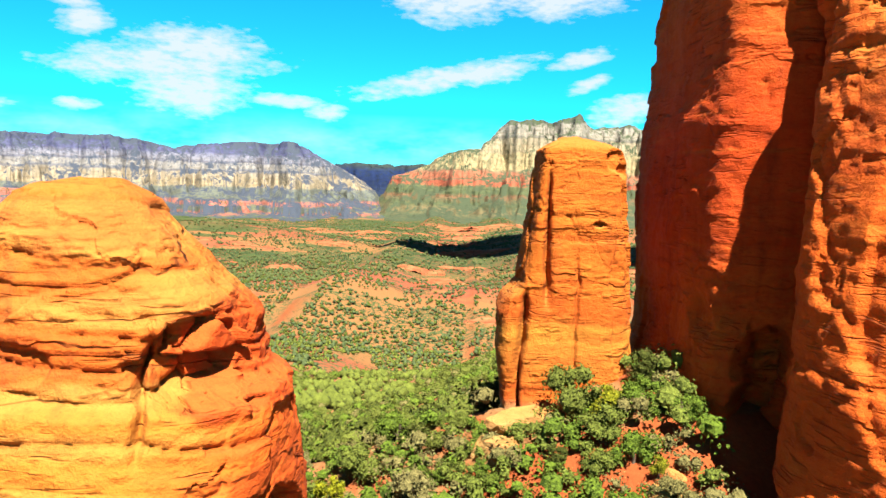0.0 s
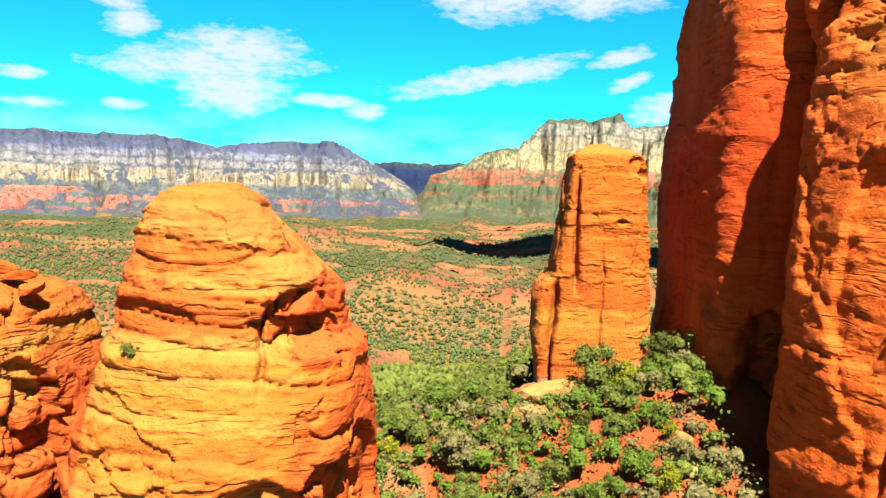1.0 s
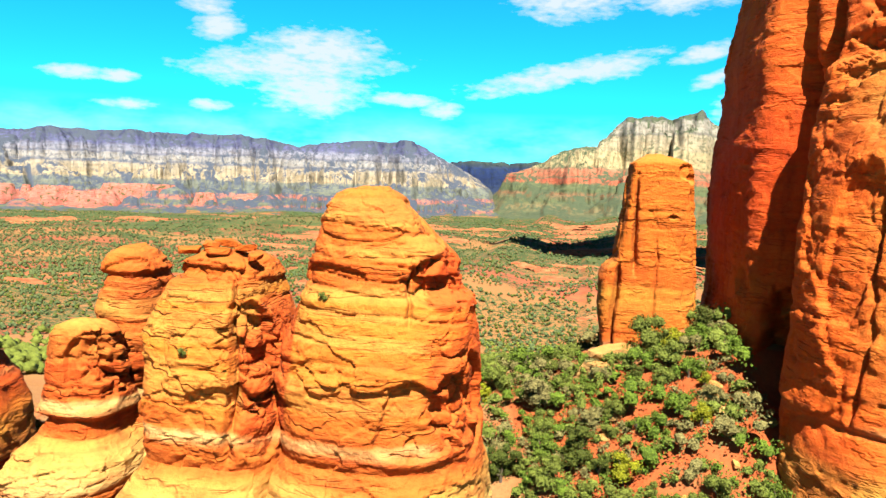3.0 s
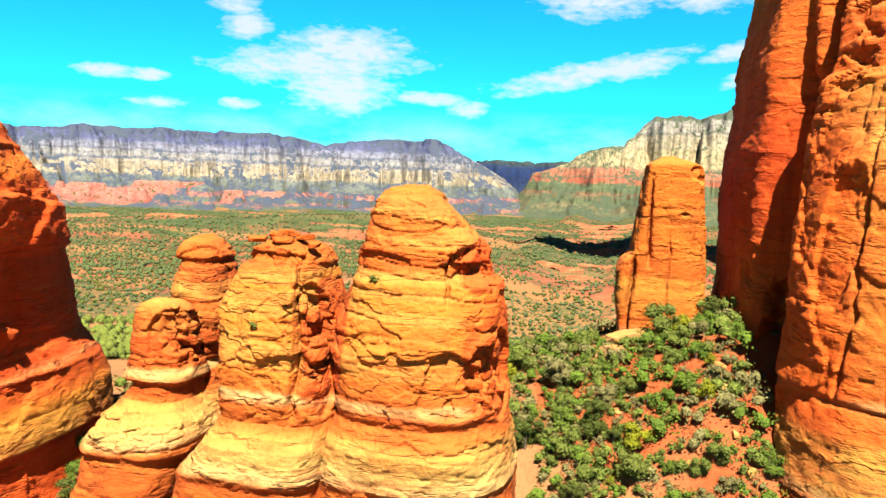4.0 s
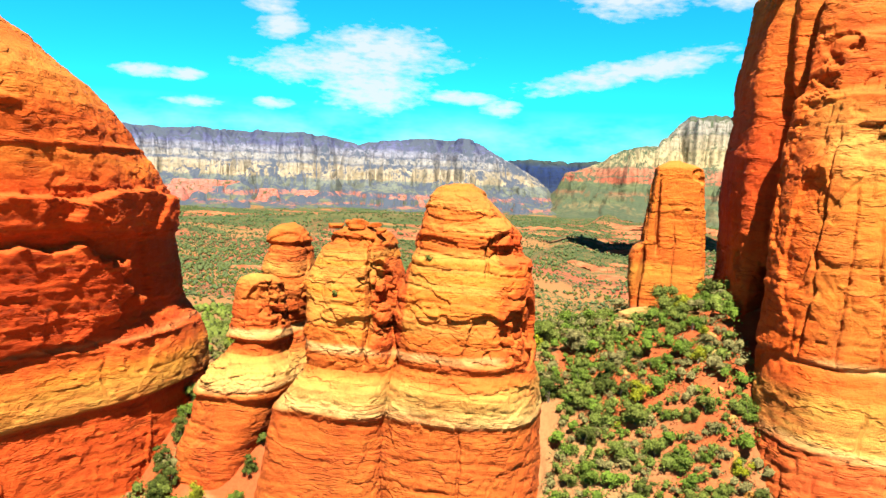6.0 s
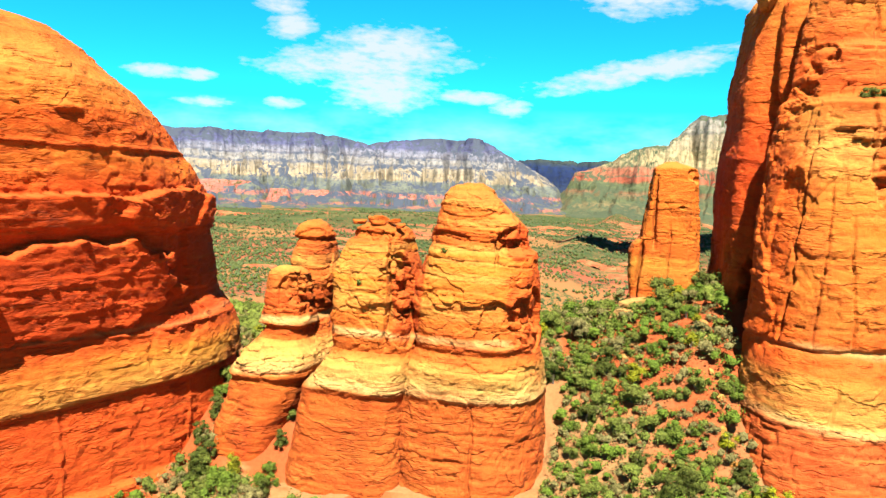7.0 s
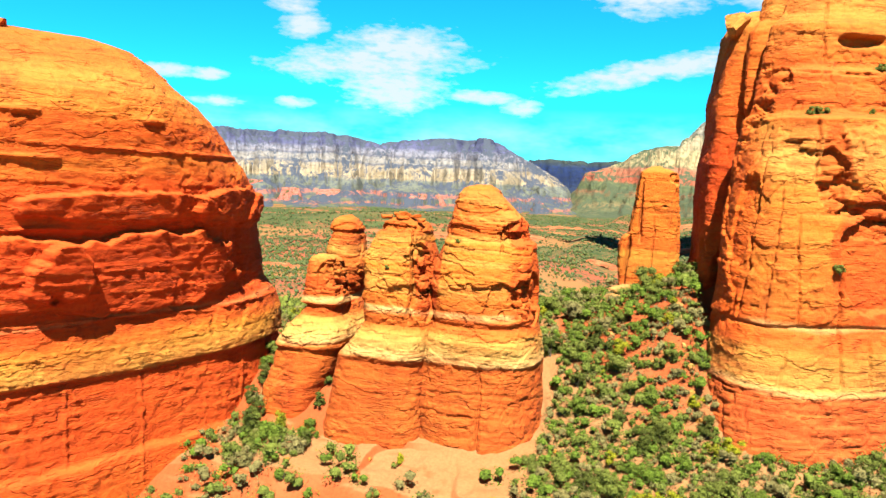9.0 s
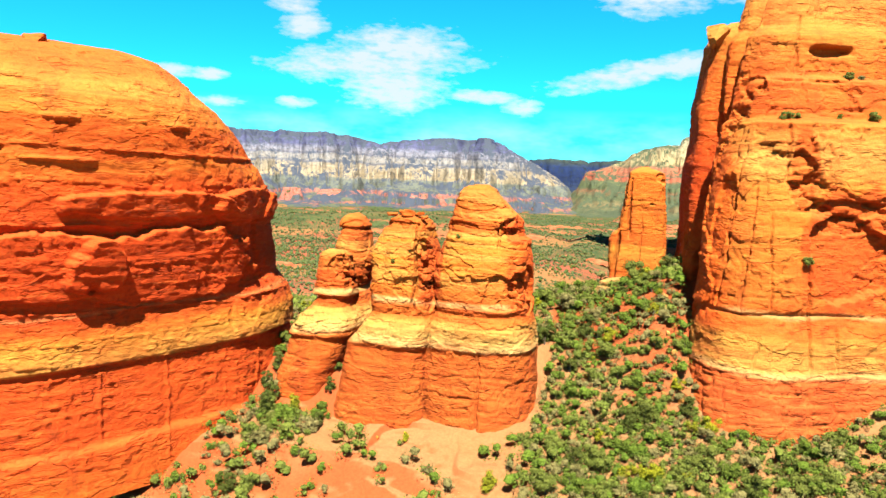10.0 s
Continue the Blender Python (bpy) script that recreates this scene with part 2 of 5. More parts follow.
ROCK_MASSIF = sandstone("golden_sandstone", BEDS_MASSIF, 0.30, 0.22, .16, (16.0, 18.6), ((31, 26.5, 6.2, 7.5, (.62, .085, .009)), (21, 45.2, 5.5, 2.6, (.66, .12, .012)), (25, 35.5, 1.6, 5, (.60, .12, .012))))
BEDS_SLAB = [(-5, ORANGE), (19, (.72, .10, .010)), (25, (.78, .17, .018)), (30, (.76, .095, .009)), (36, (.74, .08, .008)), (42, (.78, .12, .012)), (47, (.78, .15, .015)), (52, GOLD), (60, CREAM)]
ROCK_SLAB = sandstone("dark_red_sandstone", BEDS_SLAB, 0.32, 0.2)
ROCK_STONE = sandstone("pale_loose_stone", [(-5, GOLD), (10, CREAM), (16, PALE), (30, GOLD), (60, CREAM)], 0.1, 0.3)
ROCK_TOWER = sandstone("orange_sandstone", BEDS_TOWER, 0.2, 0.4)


def ground_material():
    m = Mat("desert_ground")
    p = m.place()
    big, mid, fine = m.noise(p, .006, 6, .6), m.noise(p, .05, 6, .62), m.noise(p, .9, 6, .65)
    soil = m.mix(m.step(mid, .28, .72), (.40, .175, .060), (.42, .215, .085))
    soil = m.mix(m.math("MULTIPLY", m.step(fine, .5, .75), .5), soil, (.42, .22, .09))
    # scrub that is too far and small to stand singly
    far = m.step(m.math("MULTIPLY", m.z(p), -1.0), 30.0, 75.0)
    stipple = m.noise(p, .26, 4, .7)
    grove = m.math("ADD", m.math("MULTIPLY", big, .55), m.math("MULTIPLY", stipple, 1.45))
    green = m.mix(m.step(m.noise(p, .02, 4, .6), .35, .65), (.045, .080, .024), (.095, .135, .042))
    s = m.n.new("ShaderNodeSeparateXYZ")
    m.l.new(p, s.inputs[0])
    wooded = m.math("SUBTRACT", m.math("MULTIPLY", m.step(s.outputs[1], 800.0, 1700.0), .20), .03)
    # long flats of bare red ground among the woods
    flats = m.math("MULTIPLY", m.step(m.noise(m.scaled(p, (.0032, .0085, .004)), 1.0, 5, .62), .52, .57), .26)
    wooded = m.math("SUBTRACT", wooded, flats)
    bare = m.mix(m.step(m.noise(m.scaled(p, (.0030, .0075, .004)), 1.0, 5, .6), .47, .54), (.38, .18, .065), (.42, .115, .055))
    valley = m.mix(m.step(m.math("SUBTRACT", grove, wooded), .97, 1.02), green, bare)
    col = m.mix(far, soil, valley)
    ledge = m.math("SUBTRACT", 1.0, m.step(m.normal_z(), .86, .955))
    col = m.mix(m.math("MULTIPLY", ledge, m.step(m.noise(p, .012, 5, .65), .44, .54)), col, (.46, .10, .026))
    col = m.mix(.8, col, m.ramp(m.noise(p, 3.0, 5, .7), [(.3, (.7, .66, .62)), (.6, (1, 1, 1))]), "MULTIPLY")
    return m.done(col, m.math("ADD", fine, m.math("MULTIPLY", m.noise(p, 5, 4, .6), .4)), .7, .18)


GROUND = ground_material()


def mesa_material(name, stops, lo, hi, scrub, green, swing=60.0):
    """Banded far cliffs: stops of (height, colour)."""
    m = Mat(name)
    p = m.place()
    warp = m.math("MULTIPLY", m.math("SUBTRACT", m.noise(m.scaled(p, (.006, .006, .008)), 1.0, 6, .65), .5), swing)
    zz = m.math("ADD", m.z(p), warp)
    col = m.ramp(m.math("MULTIPLY", m.math("SUBTRACT", zz, lo), 1 / (hi - lo)), [((h - lo) / (hi - lo), c) for h, c in stops])
    fine = m.noise(m.scaled(p, (.012, .012, .09)), 1.0, 6, .65)
    col = m.mix(m.math("MULTIPLY", m.step(fine, .5, .62), .6), col, (.72, .64, .55), "MULTIPLY")
    speck = m.step(m.noise(p, .045, 5, .7), .52, .58)
    col = m.mix(m.math("MULTIPLY", speck, .6), col, green)
    flat_here = m.step(m.normal_z(), .50, .78)
    spots = m.step(m.math("ADD", m.math("MULTIPLY", m.noise(p, .03, 5, .7), .55), m.math("MULTIPLY", m.noise(p, .005, 3, .6), .45)), scrub, scrub + .06)
    col = m.mix(m.math("MULTIPLY", flat_here, spots), col, green)
    return m.done(col, m.noise(m.scaled(p, (.02, .02, .04)), 1.0, 6, .65), .8, 9.0)


# air haze is painted in: blue upper beds, bluish scrub on the slopes
MESA_LEFT = mesa_material("hazy_grey_cliff", [(-130, (.10, .13, .06)), (-104, (.12, .15, .08)), (-97, (.46, .15, .11)), (-88, (.14, .16, .10)), (-72, (.15, .16, .11)), (-66, (.46, .16, .12)), (-54, (.44, .17, .13)), (-46, (.15, .17, .13)), (2, (.18, .20, .17)), (12, (.43, .35, .22)),
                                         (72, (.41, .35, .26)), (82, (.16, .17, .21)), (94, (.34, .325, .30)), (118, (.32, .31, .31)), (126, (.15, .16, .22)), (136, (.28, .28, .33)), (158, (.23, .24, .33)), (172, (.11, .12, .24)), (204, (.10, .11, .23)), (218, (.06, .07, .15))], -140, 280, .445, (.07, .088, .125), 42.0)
MESA_RIGHT = mesa_material("cream_cliff", [(-110, (.09, .12, .06)), (-70, (.20, .16, .08)), (-40, (.10, .13, .06)), (-4, (.24, .13, .07)), (8, (.10, .13, .06)), (40, (.13, .15, .07)), (50, (.48, .13, .07)), (66, (.46, .12, .07)), (70, (.17, .15, .09)), (78, (.50, .16, .09)), (112, (.46, .17, .10)), (122, (.28, .20, .12)), (132, (.46, .37, .20)),
                                           (210, (.45, .37, .21)), (216, (.36, .30, .20)), (224, (.43, .36, .23)), (286, (.40, .34, .24)), (300, (.18, .17, .15)), (312, (.38, .35, .29)), (365, (.34, .32, .28)), (380, (.11, .12, .10)), (430, (.065, .085, .06))], -120, 440, .455, (.075, .10, .055), 56.0)
# deep blue base colours stand in for the haze before this mesa
MESA_FAR = mesa_material("haze_blue_cliff", [(-130, (.02, .035, .06)), (60, (.012, .028, .10)), (120, (.014, .034, .12)), (146, (.04, .06, .06)), (200, (.06, .09, .07))], -140, 210, .5, (.02, .035, .06))


def outcrop_material(name, deep, pale, scrub):
    m = Mat(name)
    p = m.place()
    n = m.noise(m.scaled(p, (.05, .05, .4)), 1.0, 6, .65)
    col = m.mix(m.step(n, .35, .65), deep, pale)
    shrubs = m.step(m.noise(p, scrub, 5, .7), .54, .60)
    return m.done(m.mix(m.math("MULTIPLY", shrubs, .9), col, (.06, .085, .025)), n, .7, 1.5)


OUTCROP = outcrop_material("red_outcrop", (.44, .085, .035), (.50, .20, .085), .16)
FOOT_RED = outcrop_material("pink_red_sandstone", (.46, .10, .075), (.52, .23, .17), .055)


def leaf_material(name, dark, light):
    m = Mat(name)
    p = m.place()
    info = m.n.new("ShaderNodeObjectInfo").outputs["Random"]
    isl = m.n.new("ShaderNodeNewGeometry").outputs["Random Per Island"]
    tuft = m.noise(p, 6.5, 4, .7)
    col = m.mix(m.math("ADD", m.math("MULTIPLY", m.step(tuft, .36, .64), .65), m.math("MULTIPLY", isl, .35)), dark, tuple(1.5 * c for c in light))
    col = m.mix(m.math("MULTIPLY", info, .35), col, (.12, .12, .02))
    m.bsdf.inputs["Roughness"].default_value = .75
    return m.done(col, tuft, .9, .22)


LEAF_DARK = leaf_material("juniper_leaves", (.030, .050, .006), (.10, .125, .014))
LEAF_BRIGHT = leaf_material("oak_leaves", (.055, .100, .010), (.15, .23, .018))
LEAF_GREY = leaf_material("grey_brush", (.13, .115, .035), (.27, .235, .085))
LEAF_FAR = leaf_material("far_woodland_leaves", (.050, .080, .028), (.095, .135, .050))
LEAF_OLIVE = leaf_material("manzanita_leaves", (.080, .105, .016), (.19, .235, .034))
LEAF_YELLOW = leaf_material("yellow_green_leaves", (.17, .19, .004), (.38, .38, .01))


def bark_material():
    m = Mat("bark")
    p = m.place()
    g = m.noise(m.scaled(p, (9, 9, 2)), 1.0, 5, .6)
    return m.done(m.mix(g, (.09, .06, .04), (.24, .18, .13)), g, .6, .03)


BARK = bark_material()


# ---- noise on arrays ----
def lattice(i, j, k, seed):
    h = (i * 374761393 + j * 668265263 + k * 2147483647 + seed * 1274126177) & 0xFFFFFFFF
    h = ((h ^ (h >> 13)) * 1274126177) & 0xFFFFFFFF
    h = ((h ^ (h >> 16)) * 2246822519) & 0xFFFFFFFF
    return ((h ^ (h >> 15)) & 0xFFFFFF) / float(0xFFFFFF)


def vnoise(x, y, z, seed=0):
    """Smooth value noise from -1 to 1."""
    x, y, z = np.broadcast_arrays(np.asarray(x, float), np.asarray(y, float), np.asarray(z, float))
    i, j, k = np.floor(x).astype(np.int64), np.floor(y).astype(np.int64), np.floor(z).astype(np.int64)
    u, v, w = x - i, y - j, z - k
    u, v, w = (a * a * (3 - 2 * a) for a in (u, v, w))
    out = 0
    for a in (0, 1):
        for b in (0, 1):
            for c in (0, 1):
                out = out + lattice(i + a, j + b, k + c, seed) * (u if a else 1 - u) * (v if b else 1 - v) * (w if c else 1 - w)
    return out * 2 - 1


def fbm(x, y, z, seed=0, octaves=4, gain=0.5):
    total, amp = 0, 1.0
    for o in range(octaves):
        total = total + amp * vnoise(x * 2 ** o, y * 2 ** o, z * 2 ** o, seed + o * 17)
        amp *= gain
    return total


def cells(x, y, z, seed=0):
    """Cellular noise: the gap between the two nearest seeds, and the nearest cell's random number."""
    i, j, k = np.floor(x).astype(np.int64), np.floor(y).astype(np.int64), np.floor(z).astype(np.int64)
    f1, f2, who = np.full(x.shape, 9.0), np.full(x.shape, 9.0), np.zeros(x.shape)
    for a in (-1, 0, 1):
        for b in (-1, 0, 1):
            for c in (-1, 0, 1):
                p, q, r = i + a, j + b, k + c
                h = (lattice(p, q, r, seed) * 0xFFFFFF).astype(np.int64)
                d = (p + (h & 255) / 255 - x) ** 2 + (q + (h >> 8 & 255) / 255 - y) ** 2 + (r + (h >> 16) / 255 - z) ** 2
                near = d < f1
                f2 = np.where(near, f1, np.minimum(f2, d))
                who = np.where(near, (h * 7919 % 1009) / 1009, who)
                f1 = np.where(near, d, f1)
    return np.sqrt(f2) - np.sqrt(f1), who


def smooth(lo, hi, v):
    t = np.clip((v - lo) / (hi - lo), 0, 1)
    return t * t * (3 - 2 * t)


def grid_mesh(name, P, material, closed=False, smooth_shade=True):
    """A mesh from a grid of points P[row, column]."""
    rows, cols = P.shape[:2]
    idx = np.arange(rows * cols).reshape(rows, cols)
    if closed:
        nxt = np.roll(idx, -1, axis=1)
        q = np.stack([idx[:-1], nxt[:-1], nxt[1:], idx[1:]], -1).reshape(-1, 4)
    else:
        q = np.stack([idx[:-1, :-1], idx[:-1, 1:], idx[1:, 1:], idx[1:, :-1]], -1).reshape(-1, 4)
    return quads_mesh(name, P.reshape(-1, 3), q, material, smooth_shade)


def quads_mesh(name, verts, quads, material, smooth_shade=True):
    me = bpy.data.meshes.new(name)
    n, k = quads.shape
    me.vertices.add(len(verts))
    me.vertices.foreach_set("co", np.ascontiguousarray(verts, dtype=np.float32).ravel())
    me.loops.add(n * k)
    me.loops.foreach_set("vertex_index", quads.astype(np.int32).ravel())
    me.polygons.add(n)
    me.polygons.foreach_set("loop_start", np.arange(0, n * k, k, dtype=np.int32))
    me.polygons.foreach_set("use_smooth", np.full(n, smooth_shade))
    me.materials.append(material)
    me.update(calc_edges=True)
    me.validate()
    return me


def part(name, me, parent, label=""):
    ob = new(name, me)
    ob.parent = parent
    return tagged(ob, label)


# ---- the rock formations ----
def superellipse(n):
    """A rounded square plan."""
    def plan(th):
        c, s = np.cos(th), np.sin(th)
        r = (np.abs(c) ** n + np.abs(s) ** n) ** (-1 / n)
        return c * r, s * r
    return plan


def outline(points):
    """A closed plan through points, scaled to -1..1 both ways, rounded at the corners."""
    pts = np.array(points, float)
    lo, hi = pts.min(0), pts.max(0)
    pts = (pts - lo) / (hi - lo) * 2 - 1

    def plan(th):
        t = np.asarray(th) / (2 * math.pi) * len(pts)
        i = np.floor(t).astype(int)
        f = (t - i)[:, None]
        p0, p1, p2, p3 = (pts[(i + k) % len(pts)] for k in (-1, 0, 1, 2))
        q = 0.5 * (2 * p1 + (p2 - p0) * f + (2 * p0 - 5 * p1 + 4 * p2 - p3) * f ** 2 + (3 * p1 - p0 - 3 * p2 + p3) * f ** 3)
        return q[:, 0], q[:, 1]
    return plan


def formation(plan, rows, step, around, seed, ledge=0.45, block=0.3, rough=0.12, cell=(3.5, 3.5, 2.2), bed=(0.5, 2.2), dents=(), scars=(), cracks=(), window=None, bold=((-99, 1), (99, 1)), lean=None, joints=None, rugged=(), domed=.45, open_joints=1.0, dip=(0.0, 0.0), seams=()):
    """A rock as stacked outlines: rows of (height, west, east, south, north), weathered into beds, blocks and cracks.
    step: (height, spacing of the rows below it), from low to high. Returns points in rows."""
    rng = np.random.RandomState(seed)
    R = np.array(sorted(rows), float)
    zs, at = [], R[0, 0]
    for top, space in (*step, (R[-1, 0], step[-1][1])):
        top = min(top, R[-1, 0])
        if top > at:
            zs.append(np.linspace(at, top, max(2, int(round((top - at) / space)) + 1))[:-1])
            at = top
    zs = np.concatenate([*zs, [R[-1, 0]]])
    th = np.linspace(0, 2 * math.pi, around * 6, endpoint=False)
    # spread the columns evenly, or more densely where they are seen
    px, py = plan(th)
    mid = R[len(R) // 2]
    X, Y = px * (mid[2] - mid[1]) / 2 + (mid[1] + mid[2]) / 2, py * (mid[4] - mid[3]) / 2 + (mid[3] + mid[4]) / 2
    seg = np.hypot(np.roll(X, -1) - X, np.roll(Y, -1) - Y)
    if window:
        seg = seg * np.where((X > window[0]) & (X < window[1]) & (Y < window[2]), 1.0, 0.08)
    run = np.concatenate([[0], np.cumsum(seg)])
    th = np.interp(np.linspace(0, run[-1], around, endpoint=False), run, np.append(th, 2 * math.pi))
    px, py = plan(th)
    b = [np.interp(zs, R[:, 0], R[:, k]) for k in range(1, 5)]
    cx, cy, hx, hy = (b[0] + b[1]) / 2, (b[2] + b[3]) / 2, (b[1] - b[0]) / 2, (b[3] - b[2]) / 2
    X, Y = cx[:, None] + hx[:, None] * px, cy[:, None] + hy[:, None] * py
    Z = np.repeat(zs[:, None], around, 1)
    if lean:
        X = X - np.interp(Z, [p[0] for p in lean], [p[1] for p in lean]) * np.maximum(Y - 5, 0)
    # outward direction in plan
    tx, ty = np.roll(X, -1, 1) - np.roll(X, 1, 1), np.roll(Y, -1, 1) - np.roll(Y, 1, 1)
    ln = np.hypot(tx, ty) + 1e-9
    nx, ny = ty / ln, -tx / ln
    # beds of uneven thickness, in thick and thin runs, each undercut at its base and rounded off above
    warp = 0.6 * fbm(X * .06, Y * .06, Z * .06, seed, 3) + 0.22 * fbm(X * .3, Y * .3, Z * .3, seed + 5, 3) + dip[0] * (X - cx.mean()) + dip[1] * (Y - cy.mean())
    edges = [R[0, 0] - 12]
    while edges[-1] < R[-1, 0] + 12:
        edges.append(edges[-1] + rng.uniform(*bed) * (0.32 if rng.rand() < .4 else 1.0))
    edges = np.array(edges)
    push = rng.uniform(-1, 1, len(edges))
    zw = Z + warp
    i = np.clip(np.searchsorted(edges, zw) - 1, 0, len(edges) - 2)
    above, below = zw - edges[i], edges[i + 1] - zw
    local = fbm(X * .16 + i * 3.7, Y * .16, i * 1.3 + Z * 0, seed + 9, 3)
    strength = np.clip(0.6 + 0.9 * fbm(X * .09, Y * .09, Z * .12, seed + 30, 2), 0.05, 1.5)
    broken = smooth(-.10, .30, fbm(X * .2 + i * 5.1, Y * .2, Z * .1, seed + 33, 3))
    d = ledge * strength * (push[i] * .55 + local * .9) + ledge * broken * (.2 - 1.7 * np.exp(-above / .13) - .75 * np.exp(-below / .30))
    calm = np.interp(Z, [p[0] for p in bold], [p[1] for p in bold])
    d = d * calm
    calm = np.sqrt(np.clip(calm, 0, 1))
    solid = block
    block = block * calm
    # spalled faces with crisp edges, in patches
    patchy = smooth(-.15, .25, fbm(X * .07, Y * .07, Z * .07, seed + 61, 2))
    jag = .30 * fbm(X * .35, Y * .35, Z * .35, seed + 63, 3)
    big_gap, big_who = cells(X / (cell[0] * 2.1) + jag + .25 * warp, Y / (cell[1] * 2.1) + jag, Z / (cell[2] * 2.2) + jag + .3 * warp, seed + 55)
    d = d + block * ((big_who - .5) * 1.9 - np.exp(-big_gap / .03) * .5 * patchy)
    gap, who = cells(X / cell[0] + jag + .1 * warp, Y / cell[1] - jag, Z / cell[2] + .8 * jag + .2 * warp, seed + 50)
    d = d + block * patchy * ((who - .5) * 1.3 - np.exp(-gap / .035) * .7)
    d = d + (.5 * solid + .7 * block) * fbm(X * .16, Y * .16, Z * .12, seed + 70, 4)
    d = d + rough * fbm(X * .9, Y * .9, Z * 1.7, seed + 80, 4, .6)
    for (level, depth) in seams:
        # a long open bedding seam with a lip above it
        off = zw - level
        d = d - depth * np.exp(-(off / .13) ** 2) * (.45 + .55 * broken) + .12 * depth * np.exp(-((off - .5) / .4) ** 2)
    for (ex, ey, ez, rx, rz, depth) in scars:
        # a plate of rock that has fallen away, with a sharp rim; negative: one that is still there
        q = ((X - ex) ** 2 + (Y - ey) ** 2) / rx ** 2 + (np.abs(Z - ez + .3 * warp) / rz) ** 2.6 + .34 * fbm(X * .45, Y * .45, Z * .45, seed + 91, 4)
        d = d - depth * smooth(1.10, .92, q) * np.interp(Z, [ez - rz, ez + rz], [.45, 1.0])
    for (ex, ey, ez, rx, rz, amp) in rugged:
        # a broken, blocky patch of the face
        q = ((X - ex) ** 2 + (Y - ey) ** 2) / rx ** 2 + ((Z - ez) / rz) ** 2
        g2, w2 = cells(X / 2.1, Y / 2.1, Z / .9 + .2 * warp, seed + 95)
        d = d + smooth(1.25, .75, q + .3 * fbm(X * .4, Y * .4, Z * .4, seed + 96, 3)) * amp * ((w2 - .62) * 1.6 - np.exp(-g2 / .05) * .6)
    if joints:
        # courses of squared blocks with open joints below a given height
        run = np.cumsum(np.hypot(np.roll(X, 1, 1) - X, np.roll(Y, 1, 1) - Y), 1)
        level = zw / 1.25
        course = np.floor(level)
        col = run / 3.1 + lattice(course.astype(np.int64), 0 * i, 0 * i, seed) + .15 * vnoise(X * .8, Y * .8, Z * .8, seed + 3)
        to_side, to_bed = np.abs(col - np.round(col)) * 3.1, np.abs(level - np.round(level)) * 1.25
        shown = smooth(-.45, .2, fbm(X * .13, Y * .13, Z * .13, seed + 77, 2))
        which = lattice(course.astype(np.int64), np.round(col - .5).astype(np.int64), 0 * i, seed + 4) - .5
        d = d + (Z < joints) * shown * open_joints * (.09 * which - .32 * np.exp(-np.minimum(to_side, to_bed * 1.6) / .12))
    for (ex, ey, ez, rx, rz, depth) in dents:
        q = ((X - ex) ** 2 + (Y - ey) ** 2) / rx ** 2 + ((Z - ez + .15 * warp) / rz) ** 2
        d = d - depth * smooth(1.4, .4, q + .55 * fbm(X * 1.3 / rx, Y * 1.3 / rx, Z * 1.3 / rx, seed + 90, 3) + .3 * fbm(X * .9, Y * .9, Z * 1.6, seed + 92, 3))
    for (ex, ey, z0, z1, width, depth) in cracks:
        wob = .5 * vnoise(Z * .25, 3.3, ex) + .2 * vnoise(Z * 1.1, 1.3, ey)
        along = (X - ex) * -ny + (Y - ey) * nx + wob
        near = ((X - ex) ** 2 + (Y - ey) ** 2) < (4 + 3 * width) ** 2
        d = d - depth * np.exp(-(along / width) ** 2) * near * smooth(z0 - .8, z0 + .8, Z) * smooth(z1 + .8, z1 - .8, Z)
    fade = np.interp(zs, [R[-1, 0] - 1.2, R[-1, 0]], [1, .35])[:, None]
    d = d * fade
    P = np.stack([X + nx * d, Y + ny * d, Z + 0.25 * rough * fbm(X * .7, Y * .7, Z * .7, seed + 99, 2)], -1)
    # a rounded, bedded top that closes the rock
    last, c = P[-1], P[-1].mean(0)
    cap = []
    wide = np.hypot(*(last[:, :2] - c[:2]).T).mean()
    for s in np.linspace(.93, 0.0, 14):
        ring = c + (last - c) * s
        ring[:, 2] = last[:, 2] * s + c[2] * (1 - s) + min(.16 * wide, domed) * (1 - s ** 2) + .22 * fbm(ring[:, 0] * .5, ring[:, 1] * .5, ring[:, 2] * .5, seed + 7, 3) * min(1, 4 * s)
        cap.append(ring)
    return np.concatenate([P, np.stack(cap)])


def rock_thing(name, P, material, label, category="rock formation", group="", cuts=()):
    """The rock as one thing, split at the given rows' heights into its beds: (height below which, part, label)."""
    root = tagged(new(name), label, category, group)
    mean = P[:, :, 2].mean(1)
    root.location = (P[0, :, 0].mean(), P[0, :, 1].mean(), P[0, 0, 2])
    start = 0
    for top, title, note in (*cuts, (999, "cap" if cuts else "body", "")):
        end = int(np.searchsorted(mean[:len(P) - 14], top)) if top < 900 else len(P) - 1
        me = grid_mesh(title, P[start:end + 1] - np.array(root.location), material, closed=True)
        part(title, me, root, note)
        start = end
    return root


CUTS = [(11.9, "foot", "brick-red bedded sandstone foot"), (15.6, "pale_band", "pale cream limestone band"), (26, "shaft", "")]
LOW = ((-9, .35), (10.8, .35), (11.6, .7), (12.4, .5), (15.0, .5), (16.8, 1.0), (60, 1.0))


